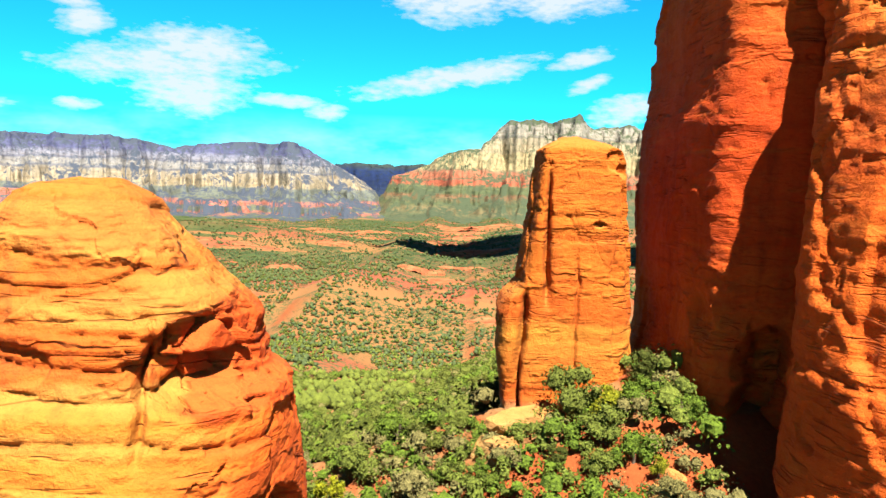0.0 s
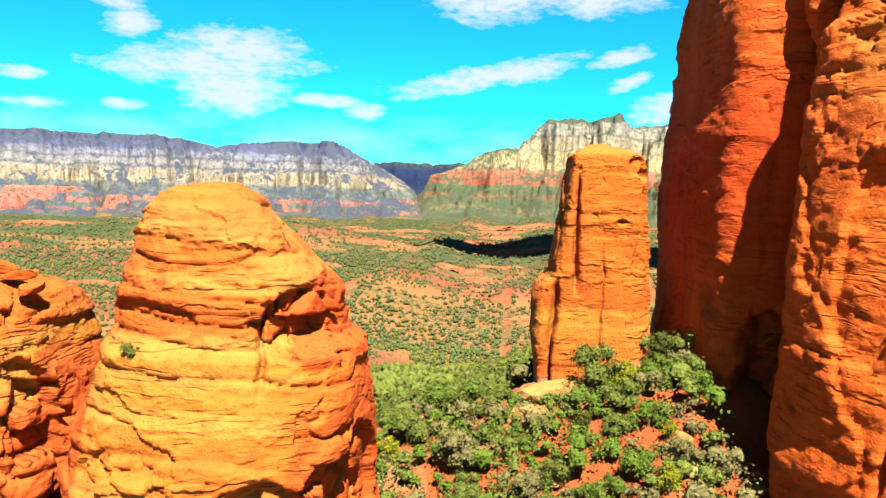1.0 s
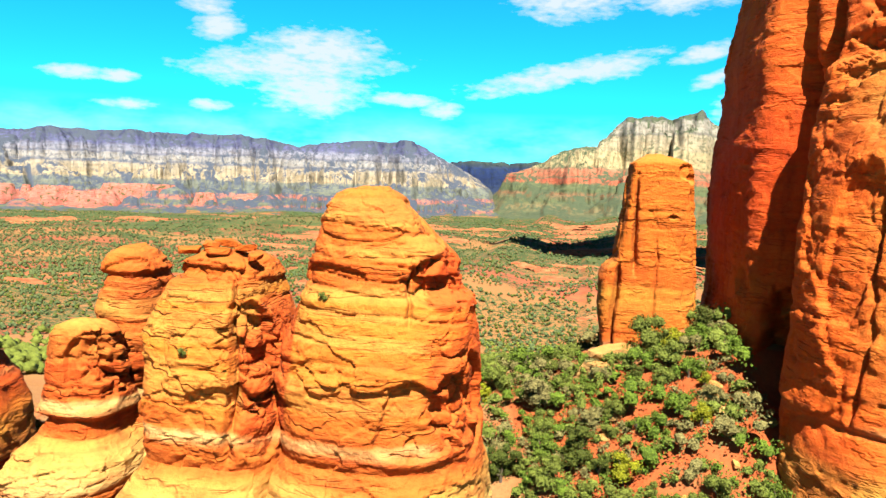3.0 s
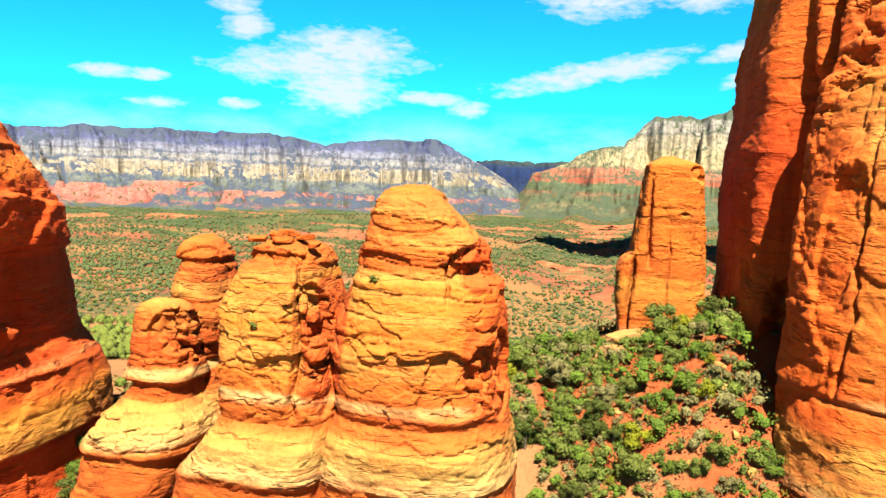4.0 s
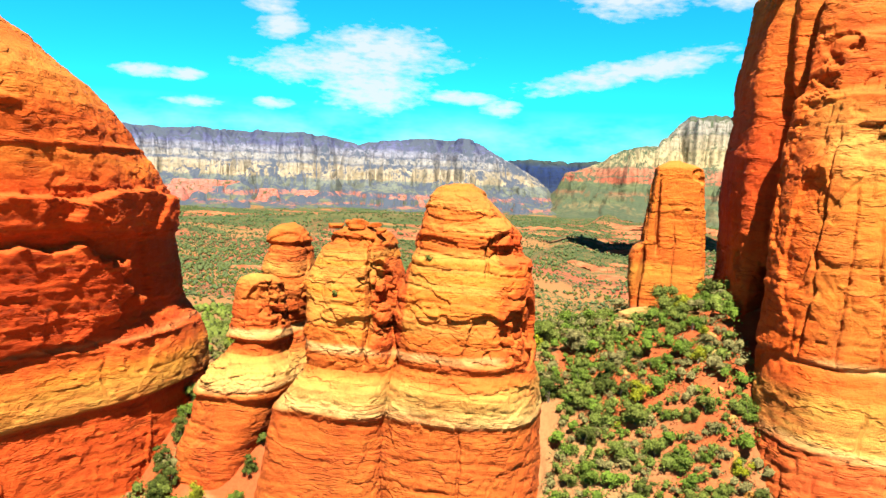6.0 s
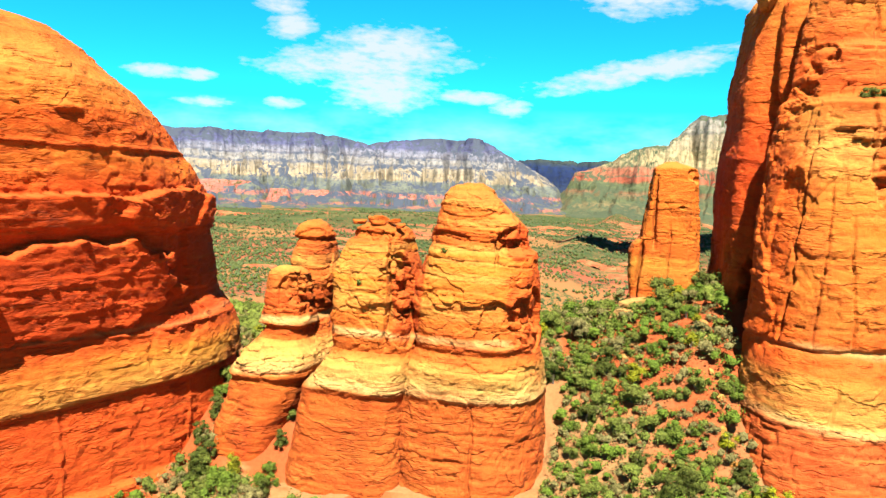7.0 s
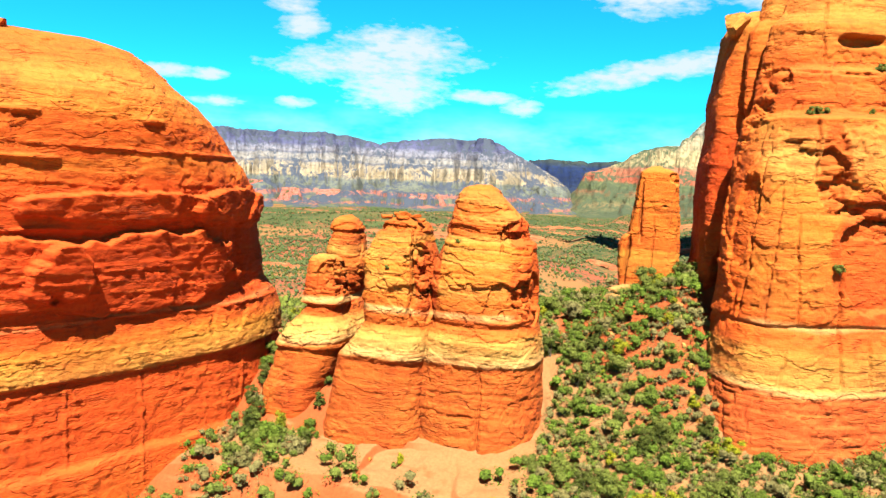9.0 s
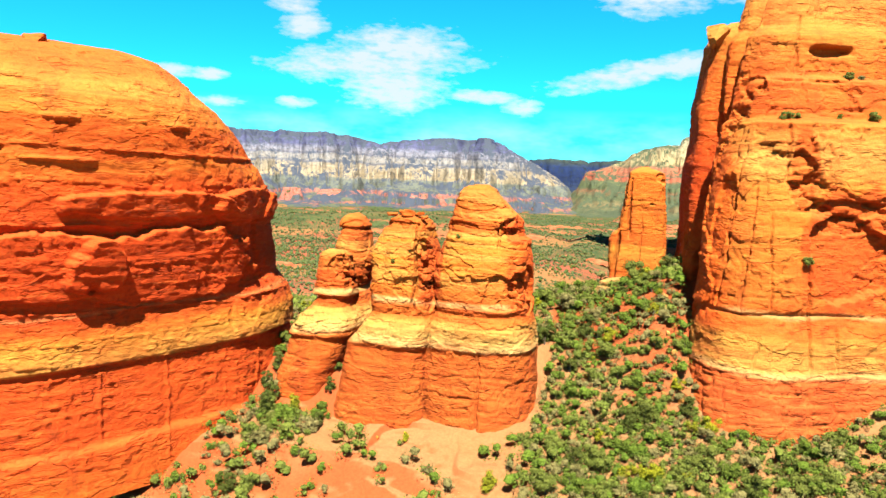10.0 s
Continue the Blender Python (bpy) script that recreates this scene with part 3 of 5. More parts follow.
# the two joined spires
SPIRE_A = [(-2.5, -20.6, -4.6, 15.6, 33), (2, -20.0, -4.8, 16.2, 32), (7, -20.0, -5.1, 16.6, 31.5), (11.6, -19.6, -5.4, 16.9, 31), (12.0, -19.6, -5.2, 16.65, 31), (14.5, -18.8, -5.6, 16.3, 30.8), (16.2, -18.3, -6.2, 17.6, 30.5),
           (16.9, -18.3, -6.1, 17.2, 30.4), (20.5, -18.8, -6.3, 17.6, 30), (22.8, -18.5, -6.4, 18.4, 29.6), (24.2, -18.0, -6.6, 19.0, 29.2), (25.5, -17.6, -6.9, 19.4, 29), (25.9, -17.4, -7.6, 19.9, 28.8),
           (27.8, -17.0, -7.8, 20.4, 28.3), (28.7, -16.9, -8.5, 20.8, 28), (30.0, -16.6, -9.8, 21.4, 27.5), (31.0, -16.1, -10.8, 21.9, 27), (31.7, -15.6, -11.4, 22.4, 26.5), (32.1, -14.9, -12.2, 23.0, 25.8)]
rock_thing("rock_spire", formation(superellipse(2.7), SPIRE_A, ((11.4, .16), (16, .12), (99, .085)), 430, 11, .19, .20, .08, joints=11.3, open_joints=.42, window=(-60, 60, 27), bold=LOW, bed=(.6, 2.4), cell=(4.2, 4.2, 2.0), dip=(.05, .10),
           scars=[(-7.2, 20.6, 27.0, 2.6, 1.5, .75), (-9.2, 19.2, 18.6, 2.3, 2.6, .6), (-6.6, 22.6, 19.5, 2.6, 3.2, .8), (-11.4, 18.4, 21.2, 2.0, .65, -.35), (-14.2, 18.0, 20.6, 1.2, .5, -.30), (-13.4, 21.2, 29.6, 2.6, .8, -.3), (-14.8, 20, 26.6, 2.6, .8, .25)],
           rugged=[(-7.3, 21, 26.8, 2.8, 1.6, .8), (-6.6, 21.5, 19.5, 3.2, 2.8, .6), (-13.5, 18.0, 21, 3.4, 1.2, .2)], cracks=[(-9.6, 19.6, 24.6, 27.6, .14, .6), (-10.8, 16.6, -2, 11.5, .14, .35)]), ROCK_SPIRE,
           "tall rounded orange sandstone spire with a pale cream band", group="sandstone spires", cuts=CUTS)
SPIRE_B = [(-2.5, -31.2, -17.6, 14.8, 31), (3, -30.6, -17.6, 15.4, 30), (7, -29.8, -17.7, 15.7, 29.5), (11.3, -29.0, -17.7, 15.9, 29), (11.7, -28.8, -17.5, 15.65, 29), (12.8, -27.6, -17.6, 15.6, 28.8), (14, -26.7, -17.6, 15.8, 28.5), (15.6, -26.0, -17.7, 17.1, 28.2),
           (16.5, -26.1, -17.7, 16.8, 28), (18.5, -26.2, -17.8, 16.9, 28), (21.6, -26.3, -18.0, 17.4, 27.6), (22.8, -26.7, -18.2, 17.7, 27.4), (23.6, -26.3, -18.4, 18.0, 27.2), (25, -25.6, -18.9, 18.6, 26.8), (26.4, -24.9, -19.3, 19.2, 26.4), (27.3, -24.4, -19.9, 19.8, 25.8), (27.7, -23.6, -20.9, 20.5, 25.2)]
rock_thing("rock_spire", formation(superellipse(4.0), SPIRE_B, ((11.4, .17), (16, .13), (99, .095)), 350, 23, .16, .15, .08, joints=11.3, open_joints=.42, window=(-60, 60, 26), bold=LOW, bed=(.7, 2.6),
           scars=[(-18.2, 18.6, 21, 2.2, 5.0, .8), (-22.2, 17.2, 20.6, 1.7, .7, -.3), (-20.6, 17.6, 19.2, 2.0, 1.4, .4), (-22.6, 19.2, 26.6, 2.6, .5, .5)], rugged=[(-18.6, 18.8, 22, 2.4, 3.6, .6), (-22.5, 20, 27, 4, .9, .5)], cracks=[(-19.6, 18.2, 16, 26, .2, .8)]), ROCK_SPIRE,
           "blunt orange sandstone spire with a broken flat top and cream band", group="sandstone spires", cuts=CUTS)
SPIRE_C = [(-2.5, -41.2, -32.4, 16.4, 31), (3.2, -40.4, -32.3, 17.0, 30), (6, -39.7, -31.7, 17.4, 29.5), (8.6, -38.8, -30.4, 17.9, 29), (10.9, -38.1, -29.9, 18.3, 29), (11.4, -38.3, -29.4, 18.0, 29.2), (12.5, -37.8, -29.1, 18.2, 29), (13.6, -37.1, -29.3, 18.8, 28.6), (14.3, -36.5, -30, 19.6, 27.6),
           (15, -35.9, -30.6, 20.6, 26.8), (16.2, -34.9, -30.8, 21.0, 26), (16.6, -35.7, -30.4, 20.4, 26), (17.2, -35.5, -30.5, 20.7, 25.6), (19.5, -35.3, -30.5, 20.9, 25), (21.6, -35.1, -30.6, 21.1, 24.8), (22.2, -34.8, -31.1, 21.5, 24.4), (22.5, -34.2, -31.8, 22.0, 24)]
rock_thing("rock_spire", formation(superellipse(3.4), SPIRE_C, ((11.2, .16), (99, .10)), 270, 37, .15, .15, .08, joints=11.2, open_joints=.42, rugged=[(-31.2, 22.4, 20, 1.8, 2.4, .7), (-34, 18.5, 13, 5, 1.2, .35)], scars=[(-31.6, 21.6, 19.5, 1.6, 2.6, .6)], bed=(.8, 2.4), window=(-60, 60, 26), bold=LOW), ROCK_SHORT,
           "short stubby sandstone spire on a broad cream-banded foot", group="sandstone spires", cuts=[*CUTS[:2], (20.5, "shaft", "")])
SPIRE_D = [(9, -34.5, -28.6, 23.4, 33), (13.5, -33.9, -28.8, 24.0, 32.4), (14.6, -33.7, -29.5, 24.4, 32), (16.2, -33.5, -30.3, 24.8, 31.4), (17.2, -33.3, -30.9, 25.4, 30.8), (18.2, -33.8, -30.2, 25.2, 31), (19, -34.0, -29.8, 25, 31.2), (21.2, -34.4, -29.7, 24.9, 31.2), (22.7, -34.7, -30.1, 25, 31),
           (24.8, -34.3, -30.3, 25.2, 30.8), (25.3, -34.0, -30.6, 25.5, 30.5), (25.7, -34.4, -30.3, 25.2, 30.5), (26.2, -34.3, -30.5, 25.4, 30.2), (26.9, -33.8, -31.1, 25.9, 29.6), (27.3, -33.0, -31.8, 26.6, 28.8)]
rock_thing("rock_spire", formation(superellipse(3.0), SPIRE_D, ((99, .11),), 190, 41, .13, .12, .07, bed=(.8, 2.6), window=(-60, 60, 29.5), rugged=[(-30.2, 26.2, 19, 2, 1.6, .5)]), ROCK_SHORT,
           "slim rounded sandstone pinnacle standing behind a shorter one", group="sandstone spires", cuts=[(17.4, "foot", ""), (24.8, "shaft", "")])
# the free-standing tower on the ridge
TOWER = [(13, 1.2, 10.2, 43.2, 53), (17.5, 2.2, 9.9, 44.4, 52.5), (18.4, 2.1, 9.9, 44.6, 52.3), (19.4, 2.0, 10.0, 44.9, 52), (22, 1.7, 10.1, 45.0, 52), (24.6, 1.65, 10.1, 45.1, 52), (25.4, 2.0, 10.0, 45.2, 52), (26.4, 2.9, 9.9, 45.3, 52),
         (28.2, 3.2, 9.8, 45.4, 51.9), (31.5, 3.5, 9.5, 45.6, 51.7), (34.2, 3.8, 9.3, 45.9, 51.3), (34.9, 3.9, 9.1, 46.1, 51.1), (35.3, 4.5, 8.2, 46.5, 50.8), (35.6, 5.2, 7.0, 47.2, 50.2)]
rock_thing("rock_tower", formation(superellipse(6.5), TOWER, ((99, .11),), 270, 53, .09, .11, .05, cell=(2.6, 2.6, 5.0), bed=(1.0, 5), window=(-60, 60, 49.5), scars=[(9.9, 45.2, 27, 1.4, 7, .35), (3.2, 45.0, 30.5, .7, 4, .45), (8.8, 45.6, 34.2, .9, .8, .5)],
                                   cracks=[(4.2, 45.3, 25.5, 33, .2, .9), (3.0, 45.2, 17, 25.5, .25, 1.3), (6.2, 45, 18, 28, .10, .3)], dents=[(7.6, 45.5, 30.2, .38, .16, .45), (9.2, 46.2, 33.5, .5, .4, .6), (4.2, 45.5, 34.0, .5, .4, .6)]), ROCK_TOWER,
           "square orange sandstone tower standing alone on a shrubby ridge", cuts=[(19.2, "pale_foot", "pale ledge at the foot"), (34.6, "shaft", "")])
# the butte
BUTTE_PLAN = [(-42.4, 27), (-42, 17), (-43.8, 10), (-45.7, 4.5), (-47.9, -1.7), (-50.6, -7.7), (-54.2, -12.6), (-62, -20), (-75, -26), (-100, -30), (-125, -20), (-130, 10), (-115, 32), (-80, 36), (-56, 35), (-45.5, 32)]
BUTTE = [(-4, -131, -40.6, -31, 37), (1.5, -131, -41.2, -30.6, 36.5), (2.2, -131, -41.9, -30.3, 36.2), (10.7, -130, -42.3, -30, 36), (11.1, -130, -41.6, -30, 36), (14.2, -130, -41.9, -30, 35.6), (16.5, -130, -42.6, -30, 35), (18, -130, -42.7, -30, 34.6),
         (22, -130, -42.5, -29.6, 33.6), (25.6, -130, -42.3, -29.4, 32.6), (26.6, -130, -41.2, -29.2, 32), (30, -130, -41.2, -29, 31), (36, -129, -41.3, -28, 28), (37.6, -129, -41.6, -27.6, 27), (40, -128, -42.6, -26.6, 25.4), (42, -127, -44.9, -25.4, 23.6), (44, -125.5, -47.4, -23.5, 21.6), (45.4, -124, -49.6, -21, 19.6), (46.2, -122, -53, -18.5, 17), (47.2, -117, -61, -14, 12), (48, -107, -70, -9, 7)]
rock_thing("sandstone_butte", formation(outline(BUTTE_PLAN), BUTTE, ((10.5, .20), (99, .155)), 480, 67, .15, .15, .07, joints=10.6, open_joints=.6, bold=((-9, .3), (10, .3), (12, 1), (17, .8), (22, .7), (60, .9)), lean=((-9, 0), (16.5, 0), (18.5, .06), (27, .12), (32, .17), (38, .38), (42, .5), (60, .5)), cell=(5, 5, 4.5), bed=(1.2, 4.5), window=(-64, -30, 31),
                                        scars=[(-45.5, 5, 21.6, 12, 4.3, 2.0), (-51.5, -9, 22.0, 8, 3.8, 1.8), (-46.6, 1.5, 28.5, 10.5, 1.5, 1.4), (-42.8, 16, 28.4, 7, 2.2, 1.6), (-42.4, 25, 25, 6, 6, .5)],
                                        dents=[(-44.6, 4.3, 37.4, 1.5, .45, .55), (-50.5, -7.2, 37.5, 2.0, .35, .5), (-50.5, -7, 33.2, 3.5, .3, .45)], seams=[(34.3, .45), (26.4, .4), (16.9, .25), (10.9, .3)],
                                        cracks=[(-45.5, 4, -2, 10.5, .12, .25), (-48.5, -3.5, 2, 10.5, .14, .25), (-42.2, 18, -2, 10.5, .12, .25)]), ROCK_BUTTE,
           "massive rounded red sandstone butte with overhangs and a pale band", "butte", cuts=[(10.8, "foot", "brick-red jointed wall"), (14.4, "pale_band", "golden limestone band"), (38, "wall", "")])
# the massif, its golden front buttress and the slab that leans against it
FRONT_PLAN = [(17.6, 44), (16.6, 36.8), (14.7, 33.2), (14.0, 30), (15.6, 25.8), (18.7, 23.1), (24.8, 23.3), (35.7, 27.5), (50, 32), (70, 36), (92, 50), (92, 80), (60, 86), (30, 78), (19, 57)]
FRONT = [(-4, 12.0, 92, 18.5, 86), (3, 12.8, 92, 20.4, 86), (11.6, 13.4, 92, 22.2, 86), (12.2, 13.5, 92, 22.6, 86), (15.8, 13.8, 92, 23.0, 86), (18.2, 13.9, 92, 24.2, 86), (20, 14.1, 92, 24.4, 86), (28, 14.4, 92, 25.2, 85), (34, 14.9, 91, 26.6, 84),
         (41.2, 15.8, 91, 28.0, 84), (41.9, 16.3, 90, 30.0, 83), (43, 16.2, 90, 30.6, 83), (46.6, 16.1, 89, 31.6, 82), (47.3, 16.1, 88, 33.0, 82), (49.5, 16.1, 88, 33.4, 82), (52.5, 16.2, 87, 34, 81), (54, 17.2, 86, 35.5, 81), (62, 19.5, 84, 38.5, 79), (70, 23, 80, 43, 76), (76, 30, 74, 50, 72)]
rock_thing("sandstone_massif", formation(outline(FRONT_PLAN), FRONT, ((11.4, .20), (56, .165), (99, .6)), 450, 71, .15, .20, .08, bold=LOW, joints=11.5, cell=(3.5, 3.5, 6), bed=(1.0, 4.0), window=(0, 44, 42),
                                         scars=[(31.5, 25.8, 25.4, 5.6, 5.2, 1.6), (24.6, 26.6, 34.6, 1.6, 3.4, .9), (30.5, 26.8, 31, 4.4, 1.1, .9), (32.0, 28.2, 36.8, 6.8, 4.4, -.9), (19.6, 33.5, 45.2, 2.2, 1.8, .7), (16.2, 28, 30, 1.8, 6, .5)],
                                         dents=[(22.6, 27.5, 37.0, .8, .55, .9), (24.2, 27.2, 33.1, 1.1, .7, 1.0), (28.0, 26.4, 31.0, 1.4, .5, .9), (34, 28.4, 31.6, 1.6, .45, .8), (28.4, 33.2, 50.4, 2.6, .8, 1.8), (36.6, 28.8, 35, .9, .7, 1.0), (17, 31.5, 45, 1.2, 1.6, .8)], seams=[(18.6, .3), (11.8, .25), (46.0, .3)],
                                         rugged=[(25.5, 26, 33.5, 2.2, 3.0, .6), (32, 27, 29.5, 5.5, 1.8, .45), (36, 29, 23, 4, 3.0, .4), (16, 31, 44, 3, 4, .5), (22, 27, 38, 3.0, 1.2, .5)],
                                         cracks=[(16.6, 26.2, 19, 38, .16, .5), (19.2, 24.6, 19, 33, .12, .5), (22.0, 24.4, 19, 30, .12, .5), (26.2, 25.0, 12, 24, .14, .7), (29.5, 26, 12, 17, .16, .6), (20.8, 23.6, 12, 16, .1, .4), (22.8, 27.4, 34, 41, .2, .6), (30.5, 31.6, 43, 47, .16, .4), (24, 32.4, 48, 55, .16, .5), (16.4, 36, 14, 60, .9, 2.6)]), ROCK_MASSIF,
           "towering golden and orange sandstone massif with vertical cracks", "cliff", cuts=[(11.8, "foot", "brick-red bedded wall"), (15.9, "pale_band", "pale yellow limestone band"), (40, "buttress", "")])
SLAB_PLAN = [(12.3, 41.2), (13.0, 39.4), (15, 38.4), (17.6, 38.0), (20, 41), (21, 48), (20, 56), (16, 60), (12.8, 58), (11.4, 53), (11.6, 47)]
SLAB = [(14, 10.6, 21, 37, 61), (19, 11.2, 21, 38, 60), (24, 11.9, 21, 38.2, 60), (30, 11.7, 21, 38.3, 60), (36, 11.8, 21, 38.4, 59.5), (40, 12.3, 21, 38.7, 59), (43.5, 12.2, 21, 39, 58), (48, 13.0, 21, 39.2, 57), (53.5, 13.7, 21, 39.6, 56), (55, 14.8, 20.5, 40.5, 54), (55.8, 16, 19.5, 42, 52)]
rock_thing("rock_slab", formation(outline(SLAB_PLAN), SLAB, ((99, .17),), 270, 83, .10, .15, .07, cell=(3, 3, 5), bed=(2, 5), window=(0, 40, 54),
                                  dents=[(15.8, 38.2, 20, 2.4, 5.0, 3.2), (12.6, 41.5, 25.5, 1.2, 1.2, .5)]), ROCK_SLAB,
           "tall dark-red sandstone slab leaning against a massif beside a cleft", "rock formation")


# ---- the ground: a saddle between the rocks, a slope to the valley, and the valley floor ----
def saddle(x, y):
    crest = np.interp(x, [-60, -40, -20, -5, 3, 9, 14, 30], [7, 9, 11, 15, 18, 20.5, 22, 18])
    up = np.interp(y, [-300, -120, -50, 0, 8, 14, 22, 32, 40, 46], [-1.2, -.6, -.25, -.05, .0, .09, .26, .66, .93, 1.0])
    near = np.where(up > 0, up * crest, up * 90)
    drop = np.interp(y - 46, [0, 14, 30, 80, 150, 210, 300, 420, 520], [0, 4.5, 9, 19, 33, 47, 82, 112, 125])
    z = near - drop * (0.9 + .1 * np.cos(x * .02))
    side = np.maximum(np.abs(x) - 150, 0)
    z = z - np.minimum(side * .35, 110)
    return np.maximum(z, -108 + 0 * z)


def ground_height(x, y):
    z = saddle(x, y)
    dist = np.hypot(x, y - 20)
    hill = smooth(200, 650, dist)
    relief = 13 * fbm(x * .0016 + 5, y * .0016, 0 * x, 301, 4) + 7 * fbm(x * .009, y * .009, 0 * x, 305, 4)
    rise = 22 * np.exp(-((x + 120) / 260) ** 2 - ((y - 830) / 170) ** 2) + 34 * np.exp(-((x + 560) / 260) ** 2 - ((y - 1650) / 150) ** 2) + 26 * np.exp(-((x + 900) / 420) ** 2 - ((y - 1500) / 260) ** 2)
    relief = relief * .5 + rise
    stepped = np.floor(relief / 4.0) * 4.0 + 4.0 * smooth(.35, 1.0, relief / 4.0 - np.floor(relief / 4.0))
    mask = smooth(.12, .42, fbm(x * .003, y * .003, 0 * x, 311, 3) + .05 * np.minimum(rise, 12))
    relief = relief * (1 - mask) + stepped * mask
    z = z + hill * np.maximum(relief, -14)
    close = 1 - smooth(60, 220, dist)
    z = z + 5.0 * np.exp(-((x + 41) / 5) ** 2 - ((y - 24) / 7) ** 2) + 6.0 * np.exp(-((x + 31.2) / 3.5) ** 2 - ((y - 23) / 5) ** 2)
    z = z + close * (.55 * fbm(x * .11, y * .11, 0 * x, 321, 4) + .16 * fbm(x * .6, y * .6, 0 * x, 325, 3)) + (1 - close) * (1 - hill) * 1.4 * fbm(x * .03, y * .03, 0 * x, 327, 4)
    # rounded bare ledges on the saddle
    z = z + close * .5 * smooth(.1, .2, vnoise(x * .12, y * .16, 0 * x, 331)) 
    return z


s = np.linspace(-1, 1, 420)
gx = -10 + 56 * s + 4790 * np.sign(s) * np.abs(s) ** 7
s = np.linspace(-1, 1, 480)
gy = 20 + 62 * s + 4780 * np.sign(s) * np.abs(s) ** 7
GX, GY = np.meshgrid(gx, gy)
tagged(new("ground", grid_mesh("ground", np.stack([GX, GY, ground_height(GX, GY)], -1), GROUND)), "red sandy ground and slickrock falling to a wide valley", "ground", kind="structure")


# ---- the mesas on the skyline ----
def mesa(name, az0, az1, count, crest, steps, material, label, seed, edge=3760.0, foot_z=-122.0, carve=.8, radii=((2850, 3450, 26), (3470, 4320, 92), (4400, 4750, 4)), crag=4.0):
    """A flat-topped mesa along a stretch of the horizon. crest: (azimuth, slope of sight); steps: (metres behind the cliff's edge, share of the height)."""
    a = np.linspace(az0, az1, count)
    c = np.interp(a, [p[0] for p in crest], [p[1] for p in crest])
    r = np.concatenate([np.linspace(*k) for k in radii])
    A, V = np.meshgrid(a, r)
    tall = np.maximum(32 + np.repeat(c[None], len(r), 0) * (edge + 330) - foot_z, 4)
    U = A * 66.0
    # the edge wanders; gullies cut back into it and spurs stand out
    wander = fbm(U / 620, V / 1500, 0 * U, seed, 3, .5)
    g1 = np.sqrt(fbm(U / 230 + .3 * wander, V / 1100, 0 * U, seed + 9, 2, .5) ** 2 + .002)
    g2 = np.sqrt(fbm(U / 90 + .4 * wander, V / 330, 0 * U, seed + 19, 2, .5) ** 2 + .004)
    g3 = np.sqrt(fbm(U / 34, V / 110, 0 * U, seed + 29, 2, .5) ** 2 + .006)
    d = V - edge - carve * (110 * wander + 330 * (.3 - g1) + 190 * (.3 - g2) + 44 * (.3 - g3))
    h = np.interp(d, [p[0] for p in steps], [p[1] for p in steps])
    # in places, level by level, a slope of debris buries the cliffs
    slope = np.interp(d, [-900, -500, -250, 60, 130, 220, 380], [0, .08, .2, .60, .74, .88, 1.0])
    buried = .9 * smooth(-.10, .22, fbm(U / 150, V / 1500, slope * 5.0, seed + 49, 4, .6))
    h = h * (1 - buried) + buried * slope
    h = h + .022 * fbm(U / 130, V / 130, 0 * U, seed + 59, 4) * smooth(0, .1, h) * smooth(1, .9, h)
    Z = foot_z + tall * h + 5 * fbm(U / 60, V / 60, 0 * U, seed + 39, 4) * smooth(0, .1, h)
    Z = Z + crag * (fbm(U / 70, V / 90, 0 * U, seed + 69, 4, .6) * 1.6 + .3) * smooth(.62, .95, h)
    ang = np.radians(A)
    P = np.stack([V * np.sin(ang), V * np.cos(ang), Z], -1)
    return tagged(new(name, grid_mesh(name, P[:, ::-1], material)), label, "mesa", kind="structure")


LEFT_STEPS = [(-900, 0), (-620, .04), (-440, .065), (-422, .135), (-330, .15), (-312, .215), (-200, .235), (-40, .33), (0, .37), (22, .56), (70, .59), (80, .67), (104, .685), (122, .80), (165, .83), (340, 1.0), (900, 1.0)]
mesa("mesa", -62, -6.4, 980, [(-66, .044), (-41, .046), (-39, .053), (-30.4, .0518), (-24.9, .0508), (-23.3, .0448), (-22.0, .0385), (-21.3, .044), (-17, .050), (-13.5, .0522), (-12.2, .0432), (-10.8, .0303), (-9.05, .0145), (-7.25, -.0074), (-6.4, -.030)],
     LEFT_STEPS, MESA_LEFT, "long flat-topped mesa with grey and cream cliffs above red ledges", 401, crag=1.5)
RIGHT_STEPS = [(-900, 0), (-560, .09), (-330, .20), (-260, .24), (-246, .31), (-170, .33), (-156, .40), (-60, .43), (0, .49), (26, .66), (46, .67), (70, .81), (120, .84), (136, .93), (300, 1.0), (900, 1.0)]
mesa("mesa", -9.5, 24, 560, [(-9.5, -.045), (-7.6, -.03), (-6.6, -.012), (-5.97, .0108), (-4.68, .0168), (-3.4, .0273), (-2.1, .0408), (-.44, .049), (.82, .0517), (1.63, .0646), (2.33, .0818), (3.0, .0893), (8.3, .0929), (9.3, .083), (13, .0836), (26, .08)],
     RIGHT_STEPS, MESA_RIGHT, "high flat-topped mesa with cream sandstone cliffs", 431, crag=5.0)
mesa("mesa", -20, 3, 140, [(-20, .0262), (-6, .0265), (3, .0285)], [(-300, 0), (0, .4), (30, .85), (110, 1), (900, 1)], MESA_FAR, "forested mesa far up a canyon, blue haze in its colour", 461, 4420.0, -125.0, .5, ((4150, 4700, 40),))


